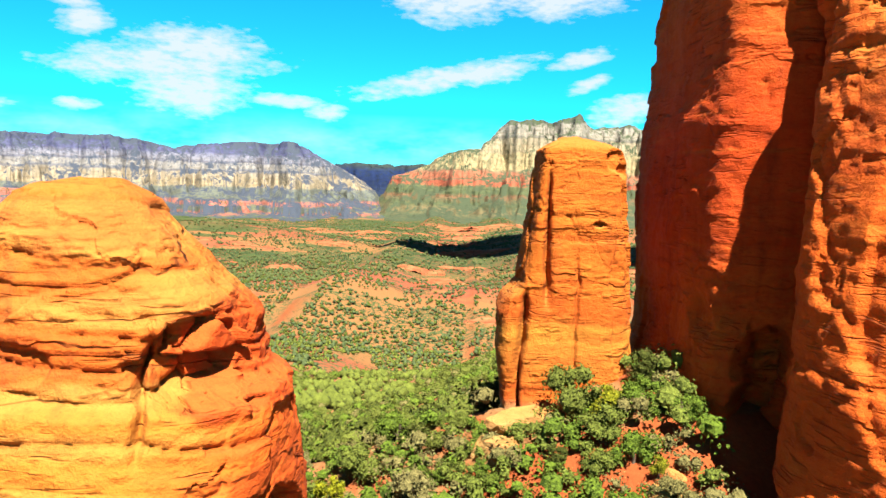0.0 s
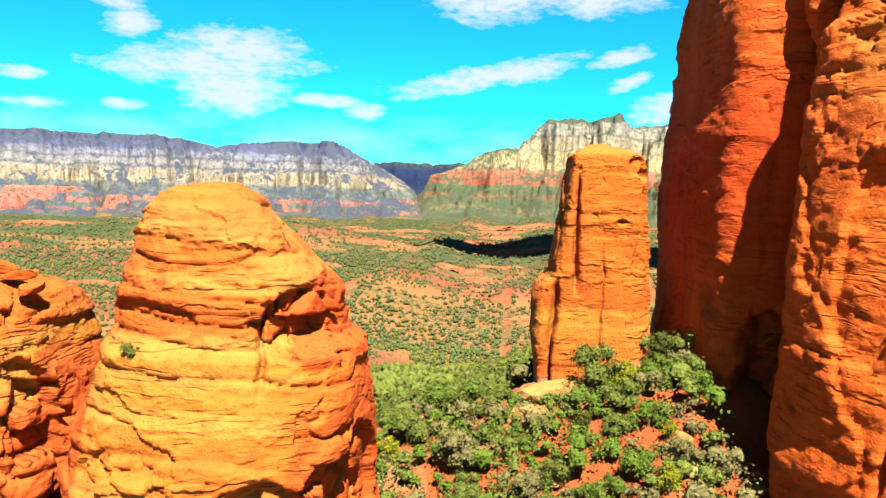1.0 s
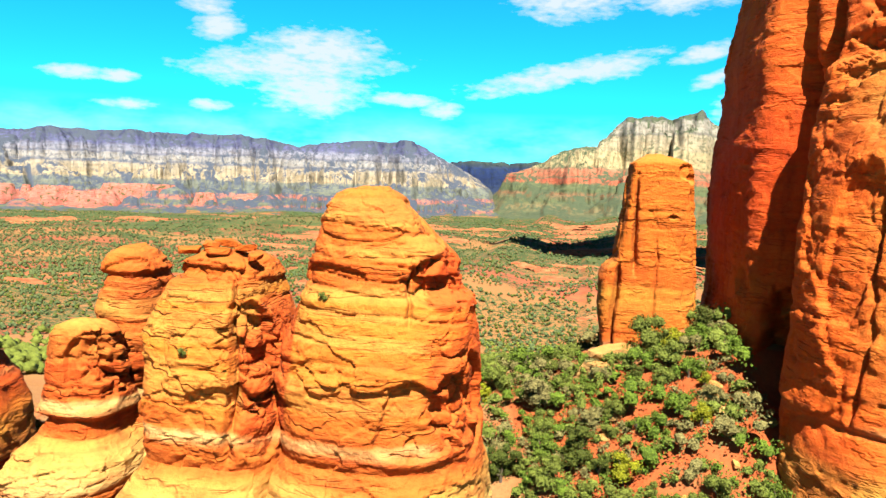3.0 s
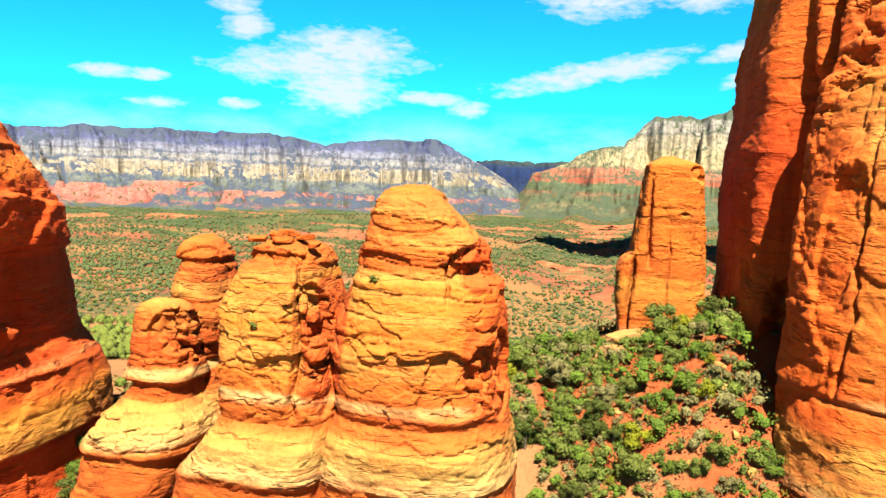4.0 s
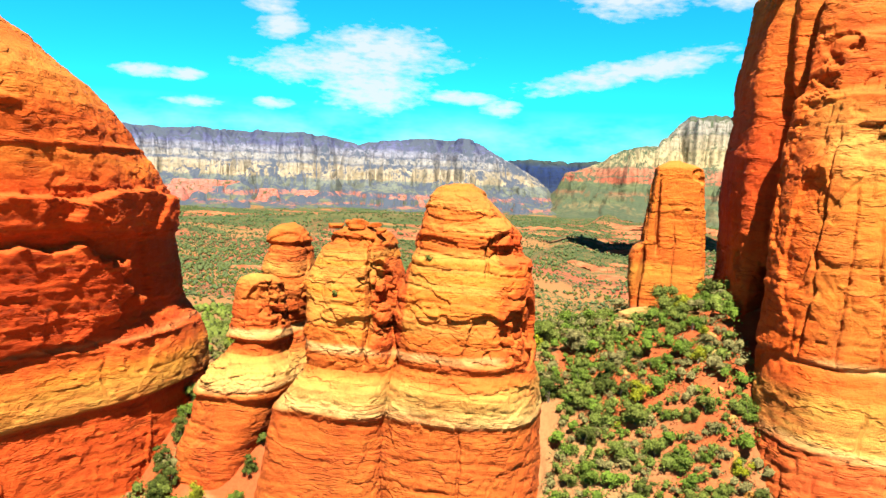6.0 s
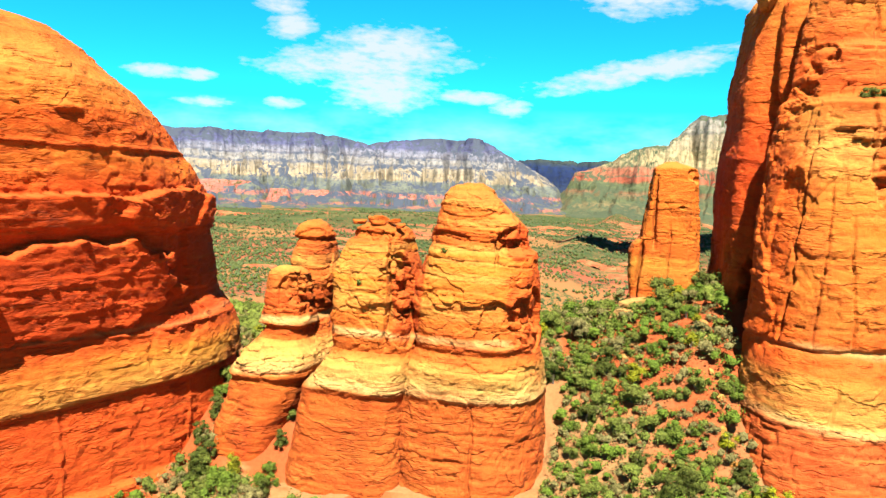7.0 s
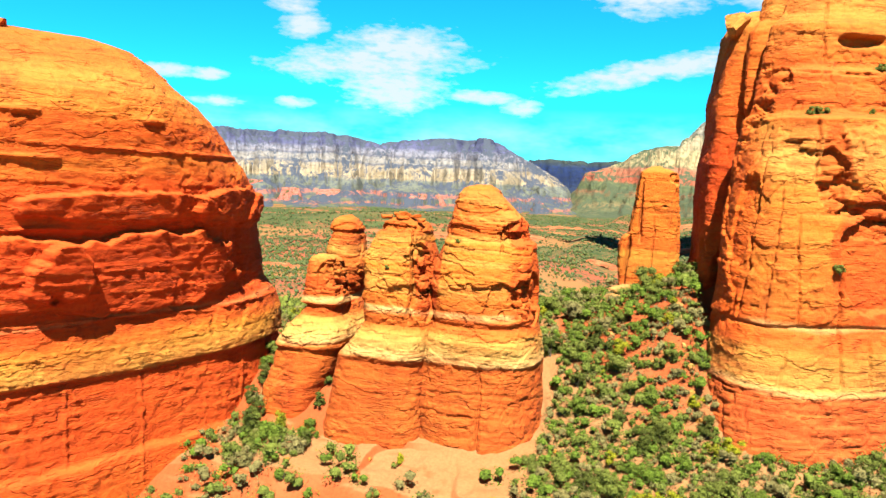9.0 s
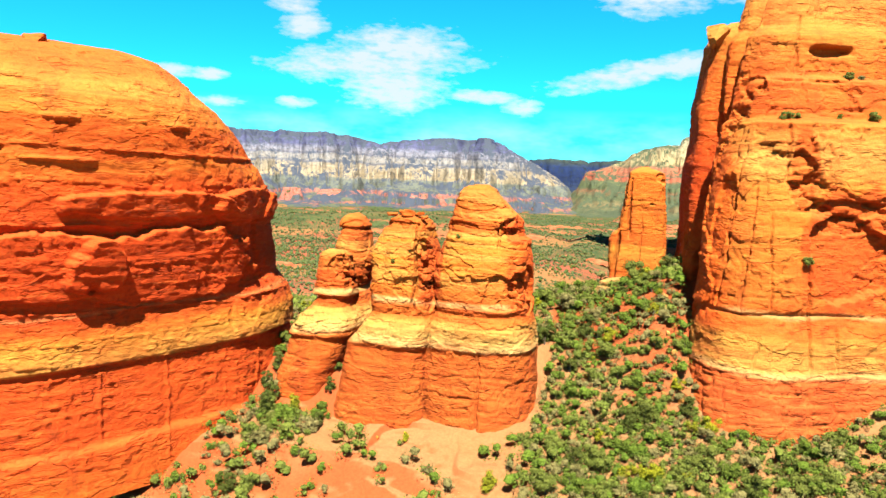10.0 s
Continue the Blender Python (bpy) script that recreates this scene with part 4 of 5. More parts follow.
# ---- plants ----
def leaves(rng, lumps, count, size):
    """Small leaf sprays on the skin of round lumps (x, y, z, radius). Returns points and quads."""
    L = np.array(lumps, float)
    w = L[:, 3] ** 2
    k = rng.choice(len(L), count, p=w / w.sum())
    v = rng.normal(size=(count, 3))
    v[:, 2] = v[:, 2] * .8 + .25
    v /= np.linalg.norm(v, axis=1)[:, None]
    r = L[k, 3] * (.55 + .5 * rng.rand(count) ** .6)
    c = L[k, :3] + v * r[:, None] * (1, 1, .85)
    n = v + .5 * rng.normal(size=(count, 3)) + np.array((0, 0, .25))
    n /= np.linalg.norm(n, axis=1)[:, None]
    a = np.cross(n, rng.normal(size=(count, 3)))
    a /= np.linalg.norm(a, axis=1)[:, None] + 1e-9
    b = np.cross(n, a)
    s = (size * rng.uniform(.6, 1.4, count))[:, None]
    P = np.stack([c - a * s, c - b * s * .6, c + a * s, c + b * s * .6 + n * s * .2], 1).reshape(-1, 3)
    return P, np.arange(count * 4).reshape(-1, 4)


def cores(rng, lumps, fill=.9, sides=8, rings=5):
    """The dense inside of round lumps of foliage, uneven."""
    out = []
    th, ph = np.meshgrid(np.linspace(0, 2 * math.pi, sides, endpoint=False), np.linspace(-1.3, 1.5, rings))
    idx = np.arange(sides * rings).reshape(rings, sides)
    nxt = np.roll(idx, -1, 1)
    quads = np.stack([idx[:-1], nxt[:-1], nxt[1:], idx[1:]], -1).reshape(-1, 4)
    for x, y, z, r in lumps:
        q = np.stack([np.cos(th) * np.cos(ph), np.sin(th) * np.cos(ph), .85 * np.sin(ph)], -1) * fill * r
        out.append((((x, y, z) + q * rng.uniform(.72, 1.18, q.shape[:2])[..., None]).reshape(-1, 3), quads))
    return out


def branch(p0, p1, r0, r1, sides=5, bend=0.0, rng=None, steps=4):
    p0, p1 = np.array(p0, float), np.array(p1, float)
    d = p1 - p0
    u = np.cross(d, (0.3, .9, .1))
    u /= np.linalg.norm(u) + 1e-9
    w = np.cross(d / np.linalg.norm(d), u)
    rows = []
    for i in range(steps + 1):
        f = i / steps
        c = p0 + d * f + (u * math.sin(f * 3.1) * bend)
        r = r0 + (r1 - r0) * f
        rows.append([c + r * (math.cos(a) * u + math.sin(a) * w) for a in np.linspace(0, 2 * math.pi, sides, endpoint=False)])
    P = np.array(rows)
    idx = np.arange((steps + 1) * sides).reshape(steps + 1, sides)
    nxt = np.roll(idx, -1, 1)
    return P.reshape(-1, 3), np.stack([idx[:-1], nxt[:-1], nxt[1:], idx[1:]], -1).reshape(-1, 4)


def joined(pieces):
    P, Q, n = [], [], 0
    for p, q in pieces:
        P.append(p), Q.append(q + n)
        n += len(p)
    return np.concatenate(P), np.concatenate(Q)


def shrub(name, seed, height, width, lumps, count, size, leaf, label, category, twigs=5):
    """A shrub or small tree: an Empty with its trunk, limbs and crown. Built at the origin."""
    rng = np.random.RandomState(seed)
    root = tagged(new(name), label, category, "plants on the saddle")
    L = []
    for i in range(lumps):
        a, r = rng.uniform(0, 2 * math.pi), width * .5 * rng.uniform(.1, .72)
        rr = width * rng.uniform(.12, .25)
        L.append((r * math.cos(a), r * math.sin(a), max(rr * .6, height * rng.uniform(.30, .98) - rr), rr))
    stems = [branch((0, 0, -.35), (width * .06, 0, height * .45), .05 * height, .03 * height, 6, .04 * height)]
    for l in L[:twigs]:
        stems.append(branch((width * .02, 0, height * .12), (l[0] * .9, l[1] * .9, l[2]), .024 * height, .008 * height, 4, .05 * height))
    part("trunk", quads_mesh("trunk", *joined(stems), BARK), root)
    part("crown", quads_mesh("crown", *joined([*cores(rng, L, .66, 7, 4), leaves(rng, L, int(count * 1.05), size * .50)]), leaf, False), root)
    return root


KINDS = {
    "juniper": [shrub("juniper", 1, 2.7, 2.9, 18, 2025, 0.120, LEAF_DARK, "round dark green juniper growing in red soil", "tree"),
                shrub("juniper", 2, 3.3, 2.8, 17, 2025, 0.125, LEAF_DARK, "tall dark green juniper on the red slope", "tree")],
    "scrub_oak": [shrub("scrub_oak", 3, 1.6, 2.1, 13, 1350, 0.105, LEAF_BRIGHT, "bright green scrub oak bush on the slope", "bush"),
                  shrub("scrub_oak", 4, 1.2, 1.7, 11, 1147, 0.100, LEAF_BRIGHT, "low bright green oak bush among stones", "bush")],
    "manzanita": [shrub("manzanita", 5, 1.5, 2.2, 14, 1417, 0.105, LEAF_OLIVE, "olive green manzanita bush on red soil", "bush"),
                  shrub("manzanita", 6, 1.1, 1.7, 11, 1080, 0.080, LEAF_OLIVE, "low olive manzanita bush on the slope", "bush")],
    "brush": [shrub("brush", 7, 1.2, 1.9, 12, 1080, 0.085, LEAF_GREY, "grey half-dead brush with bare twigs", "bush", 9),
              shrub("brush", 8, .8, 1.3, 8, 567, 0.085, LEAF_GREY, "small grey-green desert brush", "bush", 8)],
    "yellow_bush": [shrub("yellow_bush", 9, 1.5, 1.6, 10, 1080, 0.100, LEAF_YELLOW, "yellow-green leafy bush in full sun", "bush")],
}


def ground_at(x, y):
    return float(ground_height(np.array([x], float), np.array([y], float))[0])


def plant(kind, x, y, scale, rng, which=None, z=None):
    proto = KINDS[kind][which if which is not None else rng.randint(len(KINDS[kind]))]
    m = pose(x, y, ground_at(x, y) if z is None else z, 0, 0, rng.uniform(0, 360)) @ Matrix.Diagonal((scale, scale, scale * rng.uniform(.85, 1.15), 1))
    ob = copy_thing(proto, Matrix())
    ob.matrix_basis = m
    return ob


def clear_of_rocks(x, y):
    """Whether a place on the saddle is free of rock."""
    if x < np.interp(y, [-40, -12, -2, 5, 12, 17, 30, 36], [-75, -52.5, -46.5, -44.2, -42.2, -40.6, -40.6, -50]) and y < 38:
        return False
    if -41.2 < x < -4.2 and 14.6 < y < 32 and not (-42 < x < -39.2 and y < 25) and not (x > -31 and x < -29 and y < 16):
        return False
    if x > np.interp(y, [12, 17.8, 22, 26, 31, 40, 62], [99, 17.5, 15.4, 13.7, 13.2, 12.0, 11.2]) and y > np.interp(x, [10, 16, 18, 24, 30, 36, 50], [20.5, 20, 19.6, 20.8, 23.6, 25.5, 30]):
        return False
    return not (.8 < x < 9.6 and 42.4 < y < 53)


def density(x, y):
    """How thickly shrubs stand."""
    d = float(vnoise(np.array([x * .22]), np.array([y * .22]), np.array([.5]), 701)[0]) * .5 + .5
    ridge = math.exp(-((x - 5) / 11) ** 2) * (y > 6) * .9
    foot = .95 if x > 8 and y < 26 else 0
    west = .85 * math.exp(-((x + 36) / 6) ** 2 - ((y - 12) / 9) ** 2)
    bare = math.exp(-((x + 18) / 11) ** 2 - ((y - 6) / 10) ** 2)
    return max(.02, min(1, max(ridge, foot, west, .85 if y > 33 else 0) * (.5 + .8 * d)) - bare)


rng = np.random.RandomState(5)
CHOSEN = [("juniper", -5.2, 32.2, 1.15, 0), ("brush", -2.9, 38.5, 2.2, 0), ("juniper", 1.8, 12.4, 1.05, 0), ("yellow_bush", -6.8, 7.4, 1.5, 0), ("manzanita", -4.0, 15.2, 1.5, 0), ("scrub_oak", -42.6, 2.2, 1.0, 0),
          ("juniper", -39.9, 20.2, 1.0, 1), ("scrub_oak", -40.9, 22.6, 1.3, 0), ("manzanita", -41.3, 25, 1.3, 0), ("juniper", -40.3, 18.0, .8, 0), ("manzanita", -31.2, 20.6, .9, 0), ("juniper", -31.3, 18.6, .7, 1), ("scrub_oak", -31.4, 16.6, 1.0, 0), ("scrub_oak", -30.5, 14.6, 1.2, 0), ("juniper", -30.3, 13.2, .7, 1), ("manzanita", -38.2, 14.4, 1.5, 0), ("manzanita", -37.3, 8.8, 1.4, 0), ("brush", -35, 7.5, 1.5, 0), ("scrub_oak", -33.2, 12.4, 1.2, 0), ("juniper", -38.6, 16.2, 1.1, 0), ("juniper", -37.6, 13.0, .95, 1), ("yellow_bush", -34.4, 14.6, 1.5, 0), ("manzanita", -36, 10.8, 1.5, 0), ("brush", -30.8, 11.5, 1.9, 0),
          ("juniper", -35.6, 1.5, 1.0, 0), ("manzanita", -33.6, 2.6, 1.4, 0), ("scrub_oak", -29.6, 6.8, 1.1, 0), ("juniper", -46.5, -6.6, .95, 0), ("juniper", -51.4, -13.0, 1.1, 0), ("yellow_bush", -18.6, 13.2, .8, 0),
          ("scrub_oak", 8.5, 37.6, 1.4, 0), ("scrub_oak", 9.6, 40.8, 1.3, 0), ("manzanita", 7.2, 39.4, 1.6, 0), ("juniper", 10.3, 43.6, .9, 1), ("scrub_oak", 4.6, 34.5, 1.0, 0), ("juniper", -1, 27.5, .9, 0), ("juniper", 29, 20.5, 1.1, 0)]
taken = []
for kind, x, y, sc, which in CHOSEN:
    plant(kind, x, y, sc, rng, which)
    taken.append((x, y, sc * 1.1))
spots = []
have = np.array(taken)
for _ in range(70000):
    if len(spots) >= 1900:
        break
    x, y = (rng.uniform(-50, 12), rng.uniform(-20, 46)) if rng.rand() < .35 else (rng.uniform(-4, 14), rng.uniform(5, 46)) if rng.rand() < .55 else (rng.uniform(6, 44), rng.uniform(-6, 30))
    if not clear_of_rocks(x, y) or rng.rand() > density(x, y):
        continue
    r = rng.uniform(.5, 1.75)
    if np.any((x - have[:, 0]) ** 2 + (y - have[:, 1]) ** 2 < (.48 * (r + have[:, 2])) ** 2):
        continue
    have = np.vstack([have, (x, y, r)])
    spots.append((x, y, r))
NAMES = ["manzanita", "scrub_oak", "brush", "juniper", "yellow_bush"]
for i, (x, y, r) in enumerate(spots[:275]):
    kind = NAMES[rng.choice(5, p=[.36, .22, .22, .12, .08])]
    plant(kind, x, y, r * (.72 if kind == "juniper" else 1.12), rng)
# the shrubs on the massif's ledges
for kind, x, y, z, sc in [("manzanita", 22.6, 29.2, 41.5, .9), ("manzanita", 23.8, 29.6, 41.5, .8), ("scrub_oak", 28.5, 31.6, 41.7, .8), ("manzanita", 33, 32.4, 41.8, .9), ("brush", 36, 33, 41.8, .8), ("manzanita", 30.0, 34.0, 46.9, .9), ("brush", 31.4, 34.4, 46.9, .8), ("manzanita", 25.9, 24.9, 24.6, .75), ("manzanita", -14.8, 19.6, 25.5, .4), ("manzanita", -22.6, 17.4, 22.1, .35)]:
    plant(kind, x, y, sc, rng, 0, z)
for v in KINDS.values():
    for proto in v:
        for o in (*proto.children_recursive, proto):
            bpy.data.objects.remove(o)


def stuff_of_shrubs(name, places, leaf, per, size, label, seed, inside=2):
    """Many shrubs joined: places of (x, y, z, radius)."""
    r = np.random.RandomState(seed)
    pieces = []
    for x, y, z, rad in places:
        L = [(x + r.uniform(-.5, .5) * rad, y + r.uniform(-.5, .5) * rad, z + rad * r.uniform(.35, 1.0), rad * r.uniform(.4, .62)) for _ in range(5)]
        pieces.append(leaves(r, L, per, size * (.5 + .3 * rad)))
        pieces += cores(r, [(x, y, z + rad * .45, rad * .95)] if inside == 1 else L[:inside], .68, 7, 4)
    return tagged(new(name, quads_mesh(name, *joined(pieces), leaf, False)), label, "shrubs", kind="stuff")


rest = [(x, y, ground_at(x, y), r * 1.12) for x, y, r in spots[275:]]
stuff_of_shrubs("brushwood", rest[0::3], LEAF_OLIVE, 100, .135, "low olive brush covering the saddle", 31)
stuff_of_shrubs("brushwood", rest[1::3], LEAF_GREY, 100, .125, "grey desert brush covering the saddle", 32)
stuff_of_shrubs("brushwood", rest[2::3], LEAF_BRIGHT, 100, .13, "bright green oak brush covering the saddle", 33)


# ---- loose rocks ----
def stone(name, place, size, seed, material, label, category="boulder", group="", tilt=0.0):
    """A weathered angular block."""
    r = np.random.RandomState(seed)
    th, ph = np.meshgrid(np.linspace(0, 2 * math.pi, 22, endpoint=False), np.linspace(-1.57, 1.57, 13))
    sg = lambda v, e: np.sign(v) * np.abs(v) ** e
    U = np.stack([sg(np.cos(th), .5) * sg(np.cos(ph), .4), sg(np.sin(th), .5) * sg(np.cos(ph), .4), sg(np.sin(ph), .45)], -1)
    U = U * (1 + .12 * fbm(U[..., 0] * 1.3 + seed, U[..., 1] * 1.3, U[..., 2] * 1.3, seed, 3))[..., None]
    # broken faces
    for _ in range(12):
        n = r.normal(size=3) * (1, 1, .45)
        n /= np.linalg.norm(n)
        U = U - np.maximum(U @ n - r.uniform(.62, .95), 0)[..., None] * n
    P = U * np.array(size) / 2
    ob = tagged(new(name, grid_mesh(name, P, material, closed=True, smooth_shade=False)), label, category, group)
    ob.matrix_basis = pose(*place, tilt, tilt * .4, r.uniform(0, 360))
    return ob


for k, (x, y, w) in enumerate([(9.6, 35.4, 1.7), (10.3, 36.2, 1.3), (10.6, 34.6, 1.1), (8.9, 34.2, 1.0), (11.2, 32.8, 1.2), (11.0, 31.0, .9), (3.0, 35.8, 1.2), (2.3, 34.4, .9), (-1.6, 33.6, 1.1), (6.0, 33.2, .9), (4.8, 31.6, .8),
                               (7.6, 29.4, 1.0), (11.8, 28.4, 1.3), (12.2, 26.4, 1.0), (13.2, 23.6, 1.2), (1.2, 26.6, .9), (3.6, 22.8, 1.1), (5.2, 19.0, .8), (-2.2, 18.2, .8), (8.2, 24.2, 1.2), (-37.2, 6.4, .9), (-30.6, 9.4, .8), (-24.6, 12.6, .8), (-22.2, 12.9, .7)]):
    stone("boulder", (x, y, ground_at(x, y) + w * .12), (w, w * .8, w * .6), 900 + k, ROCK_STONE, "pale angular sandstone boulder on red soil", group="boulders on the saddle", tilt=12)
for k, (x, y, z, w, t) in enumerate([(-24.2, 20.9, 27.95, 1.9, 6), (-23.0, 21.4, 28.25, 1.6, -7), (-22.0, 20.8, 27.95, 1.8, 9), (-20.9, 21.8, 28.1, 1.5, -5), (-20.0, 21.2, 27.7, 1.5, 8), (-22.6, 22.8, 28.3, 2.0, 4)]):
    stone("broken_slab", (x, y, z), (w, w * .8, .5), 950 + k, ROCK_SPIRE, "flat broken sandstone slab on a spire top", "rock", "slabs on the spire top", t)
stone("caprock", (-57.5, -3, 45.9), (4.2, 3.2, 1.5), 975, ROCK_BUTTE, "small broken caprock on top of a butte", "rock", tilt=4)
stone("perched_block", (14.6, 40.2, 53.6), (3.0, 3.4, 3.0), 976, ROCK_STONE, "pale rounded block perched on a cliff edge", "rock", tilt=6)
stone("ledge_block", (3.6, 42.9, ground_at(3.6, 42.9) + .3), (5.2, 2.6, 1.5), 970, ROCK_STONE, "pale ledge block at the foot of a tower", "rock")
stone("ledge_block", (1.6, 41.4, ground_at(1.6, 41.4) + .1), (3.6, 3.0, 1.6), 971, ROCK_TOWER, "smooth orange sandstone block below a tower", "rock")

# the wooded slope north of the saddle
n = 8000
ang = np.radians(rng.uniform(-42, 14, n))
dist = 44 + 250 * rng.rand(n) ** 1.2
wx, wy = dist * np.sin(ang), dist * np.cos(ang)
ok = (wy > 47) & ~((wx > 9) & (wy < 62)) & (vnoise(wx * .03, wy * .03, 0 * wx, 711) > -.62)
ok &= ~((wx > .5) & (wx < 10) & (wy < 54)) & (wx > -150)
wx, wy = wx[ok], wy[ok]
wz = ground_height(wx, wy)
wr = rng.uniform(1.0, 2.5, len(wx)) * (.75 + .35 * vnoise(wx * .05, wy * .05, 0 * wx, 715))
slope_trees = list(zip(wx, wy, wz - .1, wr))
for k, (leaf, title) in enumerate([(LEAF_OLIVE, "dense olive scrub woodland on a steep slope"), (LEAF_DARK, "dark junipers in slope woodland"), (LEAF_BRIGHT, "bright green scrub oaks in slope woodland"), (LEAF_GREY, "grey-green brush in slope woodland")]):
    sel = [p for i, p in enumerate(slope_trees) if (i * 7 % 10) in ((0, 1, 2, 3), (4, 5, 6), (7, 8), (9,))[k]]
    stuff_of_shrubs("woodland", sel, leaf, 26, .20, title, 41 + k, 1)


# low outcrops of bare red rock on the valley floor: (east, north, half length, half width, height)
r = np.random.RandomState(57)
OUTCROPS = []
for k in range(90):
    a, d = math.radians(r.uniform(-47, 20)), 420 + 2100 * r.rand() ** .9
    long = r.uniform(16, 46) * (.5 + d / 1400)
    OUTCROPS.append((d * math.sin(a), d * math.cos(a), long * 1.5, long * r.uniform(.3, .6), r.uniform(2.5, 5) * (.6 + d / 1600)))
for k, (ox, oy, la, lb, tall) in enumerate(OUTCROPS):
    U, V = np.meshgrid(np.linspace(-1, 1, 32), np.linspace(-1, 1, 22))
    X, Y = ox + U * la, oy + V * lb
    q = 1.15 - (U ** 2 + V ** 2) - .6 - 1.05 * fbm(X / la * 1.6, Y / la * 3.2, 0 * X + k, 735, 4)
    lift = np.clip(q * 1.3, -.3, 1.0)
    stepped = np.where(lift > 0, (np.floor(lift * 3) + smooth(.55, 1.0, lift * 3 - np.floor(lift * 3))) / 3, lift)
    base = float(ground_height(np.array([ox]), np.array([oy]))[0])
    Z = ground_height(X, Y) * .5 + base * .5 + tall * (stepped + .10 * fbm(X * .1, Y * .1, 0 * X, 737, 3)) - .6
    ob = new("rock_outcrop", grid_mesh("rock_outcrop", np.stack([X, Y, np.where(lift > -.05, Z, Z - 12)], -1), OUTCROP))
    tagged(ob, "low stepped outcrop of bare red rock in valley scrub", "outcrop", group="valley outcrops")

# domed red buttes at the foot of the mesa: (azimuth, distance, half length, half width, height)
for k, (a, d, la, lb, tall) in enumerate([(-39.2, 3300, 130, 90, 62), (-36.6, 3260, 120, 80, 46), (-33.4, 3330, 190, 90, 76), (-28.9, 3280, 60, 50, 46), (-25.2, 3320, 130, 60, 44), (-43, 3300, 160, 80, 66), (-18.6, 3330, 120, 60, 40)]):
    U, V = np.meshgrid(np.linspace(-1, 1, 60), np.linspace(-1, 1, 36))
    ang = math.radians(a)
    X, Y = d * math.sin(ang) + U * la * math.cos(ang) + V * lb * math.sin(ang), d * math.cos(ang) - U * la * math.sin(ang) + V * lb * math.cos(ang)
    q = np.clip((1.0 - (U ** 2 + V ** 2)) * 1.7 - .25 + 1.1 * (1 - V ** 2) * (1 - U ** 2) * fbm(U * 2.8, V * 2.8, 0 * U + k, 741, 4), -.2, 1.0)
    q = np.where(q > 0, (np.floor(q * 5) + smooth(.35, .9, q * 5 - np.floor(q * 5))) / 5, q * 4)
    ob = new("red_butte", grid_mesh("red_butte", np.stack([X, Y, -92 + tall * (q + .05 * fbm(X * .03, Y * .03, 0 * X, 743, 3))], -1), FOOT_RED))
    tagged(ob, "domed red sandstone butte at the foot of a mesa", "butte", group="red foot buttes")


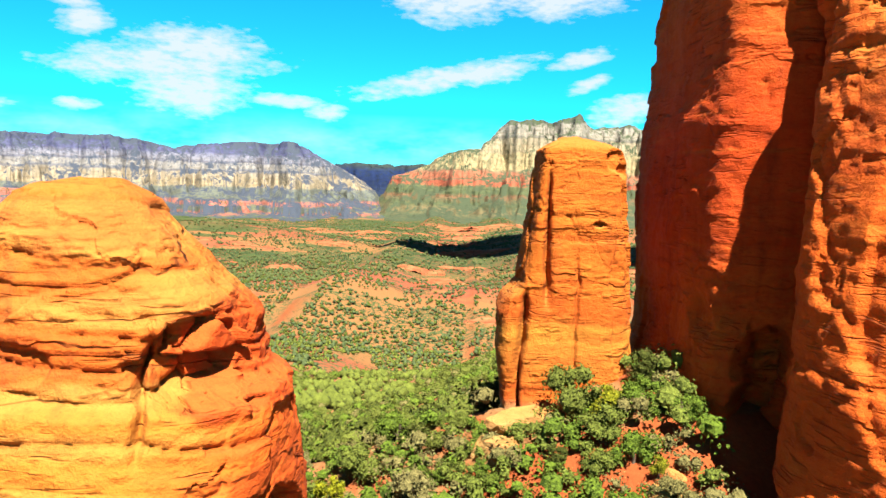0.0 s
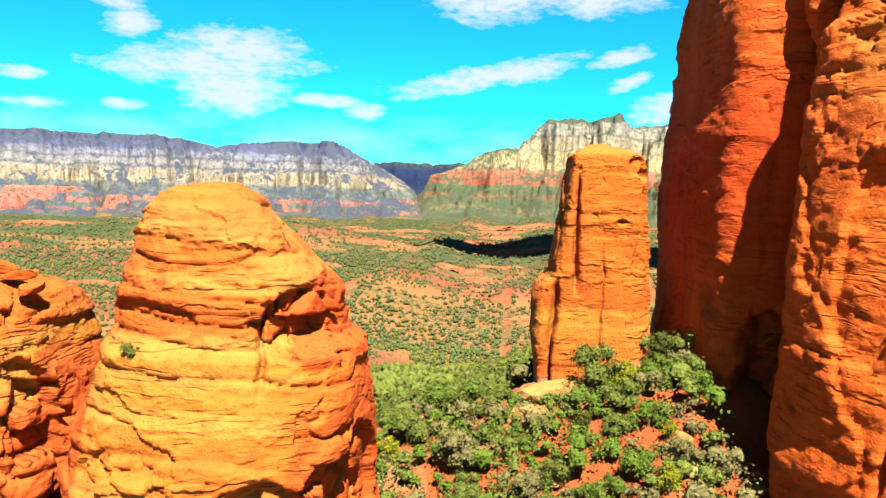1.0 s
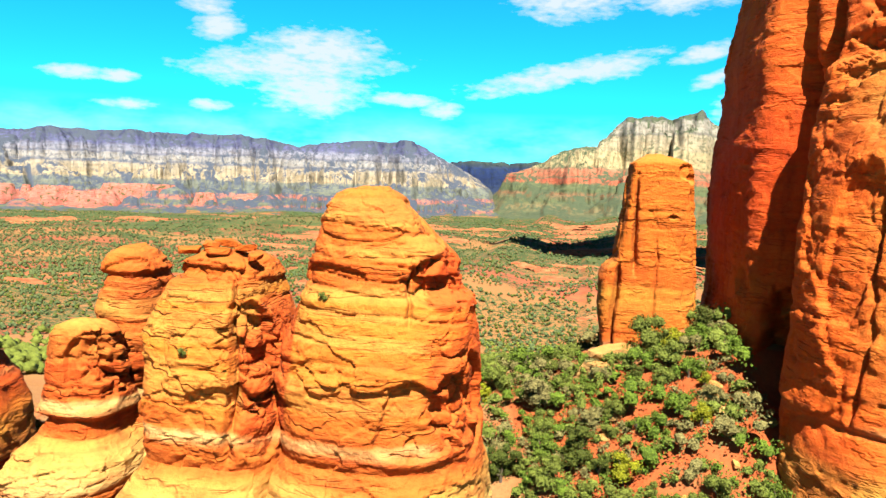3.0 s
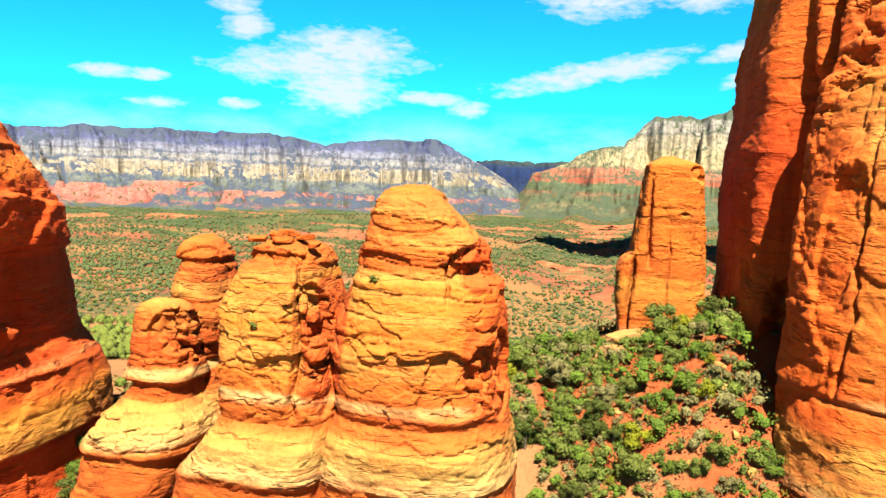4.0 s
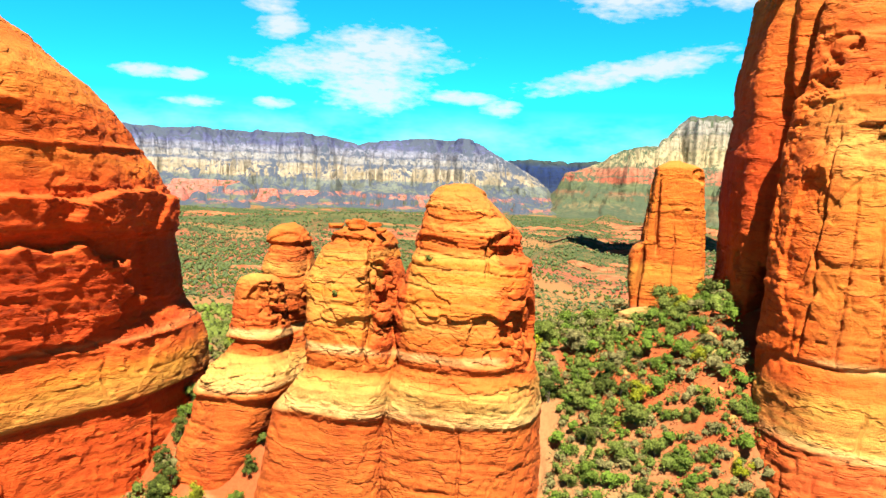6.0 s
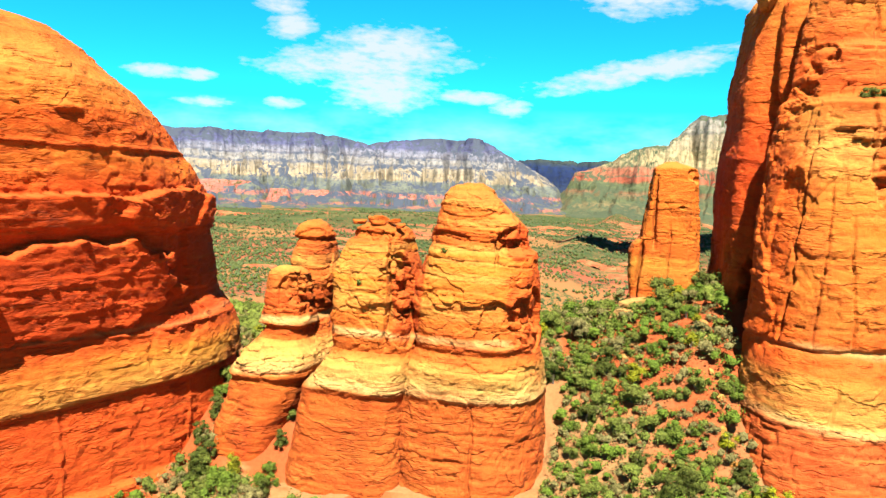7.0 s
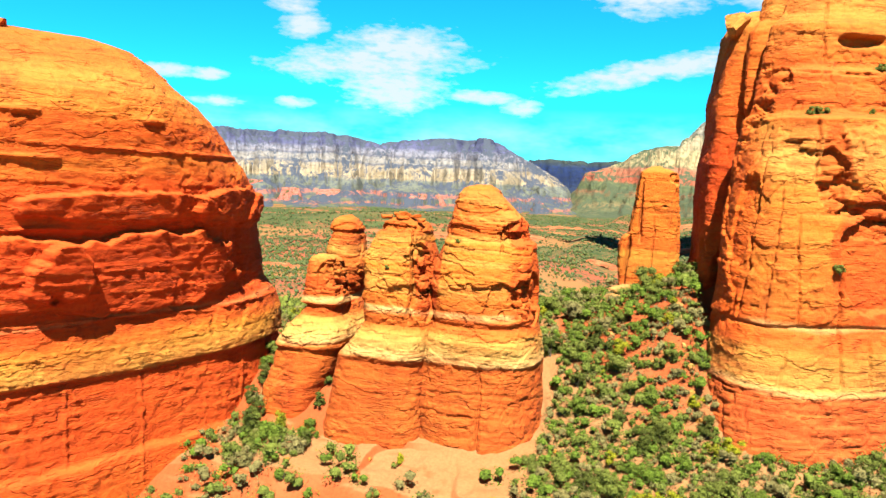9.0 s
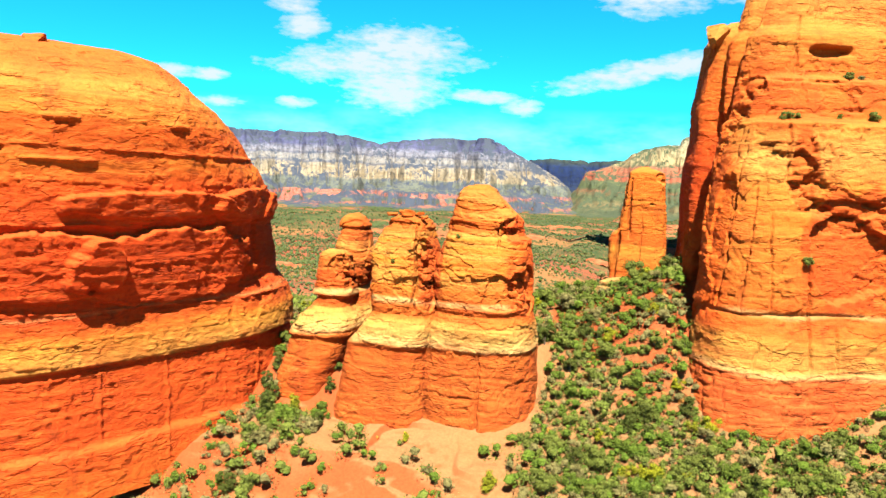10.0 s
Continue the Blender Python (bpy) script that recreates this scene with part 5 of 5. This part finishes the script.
# junipers scattered over the valley
def valley_trees(name, count, near, far, leaf, label, seed, lo=1.6, hi=3.4):
    r = np.random.RandomState(seed)
    a = np.radians(r.uniform(-50, 24, count * 2))
    d = near + (far - near) * r.rand(count * 2) ** 1.15
    x, y = d * np.sin(a), d * np.cos(a)
    cover = fbm(x * .0035, y * .0035, 0 * x, 721, 4) + .4 * fbm(x * .02, y * .02, 0 * x, 725, 2)
    e = 6.0
    h = ground_height(x, y)
    steep = np.hypot(ground_height(x + e, y) - h, ground_height(x, y + e) - h) / e
    keep = (cover + r.uniform(-.5, .8, len(x)) > -.1) & (steep < .30)
    for ox, oy, la, lb, tall in OUTCROPS:
        keep &= (((x - ox) / la) ** 2 + ((y - oy) / lb) ** 2 > .62) | (r.rand(len(x)) < .12)
    x, y, h = x[keep][:count], y[keep][:count], h[keep][:count]
    n = len(x)
    rad = r.uniform(lo, hi, n)
    dirs = np.array([(1, 0, .3), (.3, .95, .5), (-.8, .6, .25), (-.8, -.6, .5), (.3, -.95, .3), (0, 0, 1.25), (0, 0, -.3)])
    P = np.stack([x, y, h + rad * .35], -1)[:, None] + dirs * rad[:, None, None] * r.uniform(.7, 1.2, (n, 7, 1))
    F = np.array([(0, 1, 5), (1, 2, 5), (2, 3, 5), (3, 4, 5), (4, 0, 5), (1, 0, 6), (2, 1, 6), (3, 2, 6), (4, 3, 6), (0, 4, 6)])
    T = (F[None] + 7 * np.arange(n)[:, None, None]).reshape(-1, 3)
    return tagged(new(name, quads_mesh(name, P.reshape(-1, 3), T, leaf, True)), label, "trees", kind="stuff")


valley_trees("valley_woodland", 7500, 280, 1300, LEAF_DARK, "dark junipers dotted over the red valley floor", 51, 1.0, 2.6)
valley_trees("valley_woodland", 8500, 280, 1500, LEAF_FAR, "green pinyons dotted over the valley floor", 52, 1.0, 2.8)
valley_trees("valley_woodland", 14000, 130, 620, LEAF_OLIVE, "small olive shrubs dotted over tan soil below the saddle", 55, .7, 1.7)
valley_trees("valley_woodland", 9000, 500, 2000, LEAF_FAR, "olive scrub oak thickets over the valley floor", 54, 1.0, 2.6)
valley_trees("valley_woodland", 10000, 1000, 3000, LEAF_FAR, "distant juniper woodland on the valley floor", 53, 2.0, 4.2)

# ---- a cloud whose shadow lies on the valley ----
r = np.random.RandomState(61)
th, ph = np.meshgrid(np.linspace(0, 2 * math.pi, 120, endpoint=False), np.linspace(-1.5, 1.5, 50))
ux, uy, uz = np.cos(th) * np.cos(ph), np.sin(th) * np.cos(ph), np.sin(ph)
lump = 1 + .28 * fbm(ux * 2.2, uy * 2.2, uz * 2.2, 801, 4)
white = Mat("cloud")
cloud_mat = white.done(white.mix(white.noise(white.place(), .01, 4), (.82, .84, .86), (.9, .9, .9)))
C = np.stack([655 + 640 * ux * lump, 1040 + 235 * uy * lump, 800 + np.where(uz > 0, 90, 30) * uz * lump], -1)
tagged(new("cloud", grid_mesh("cloud", C, cloud_mat, closed=True)), "white fair-weather cloud high over the valley", "cloud", kind="structure")
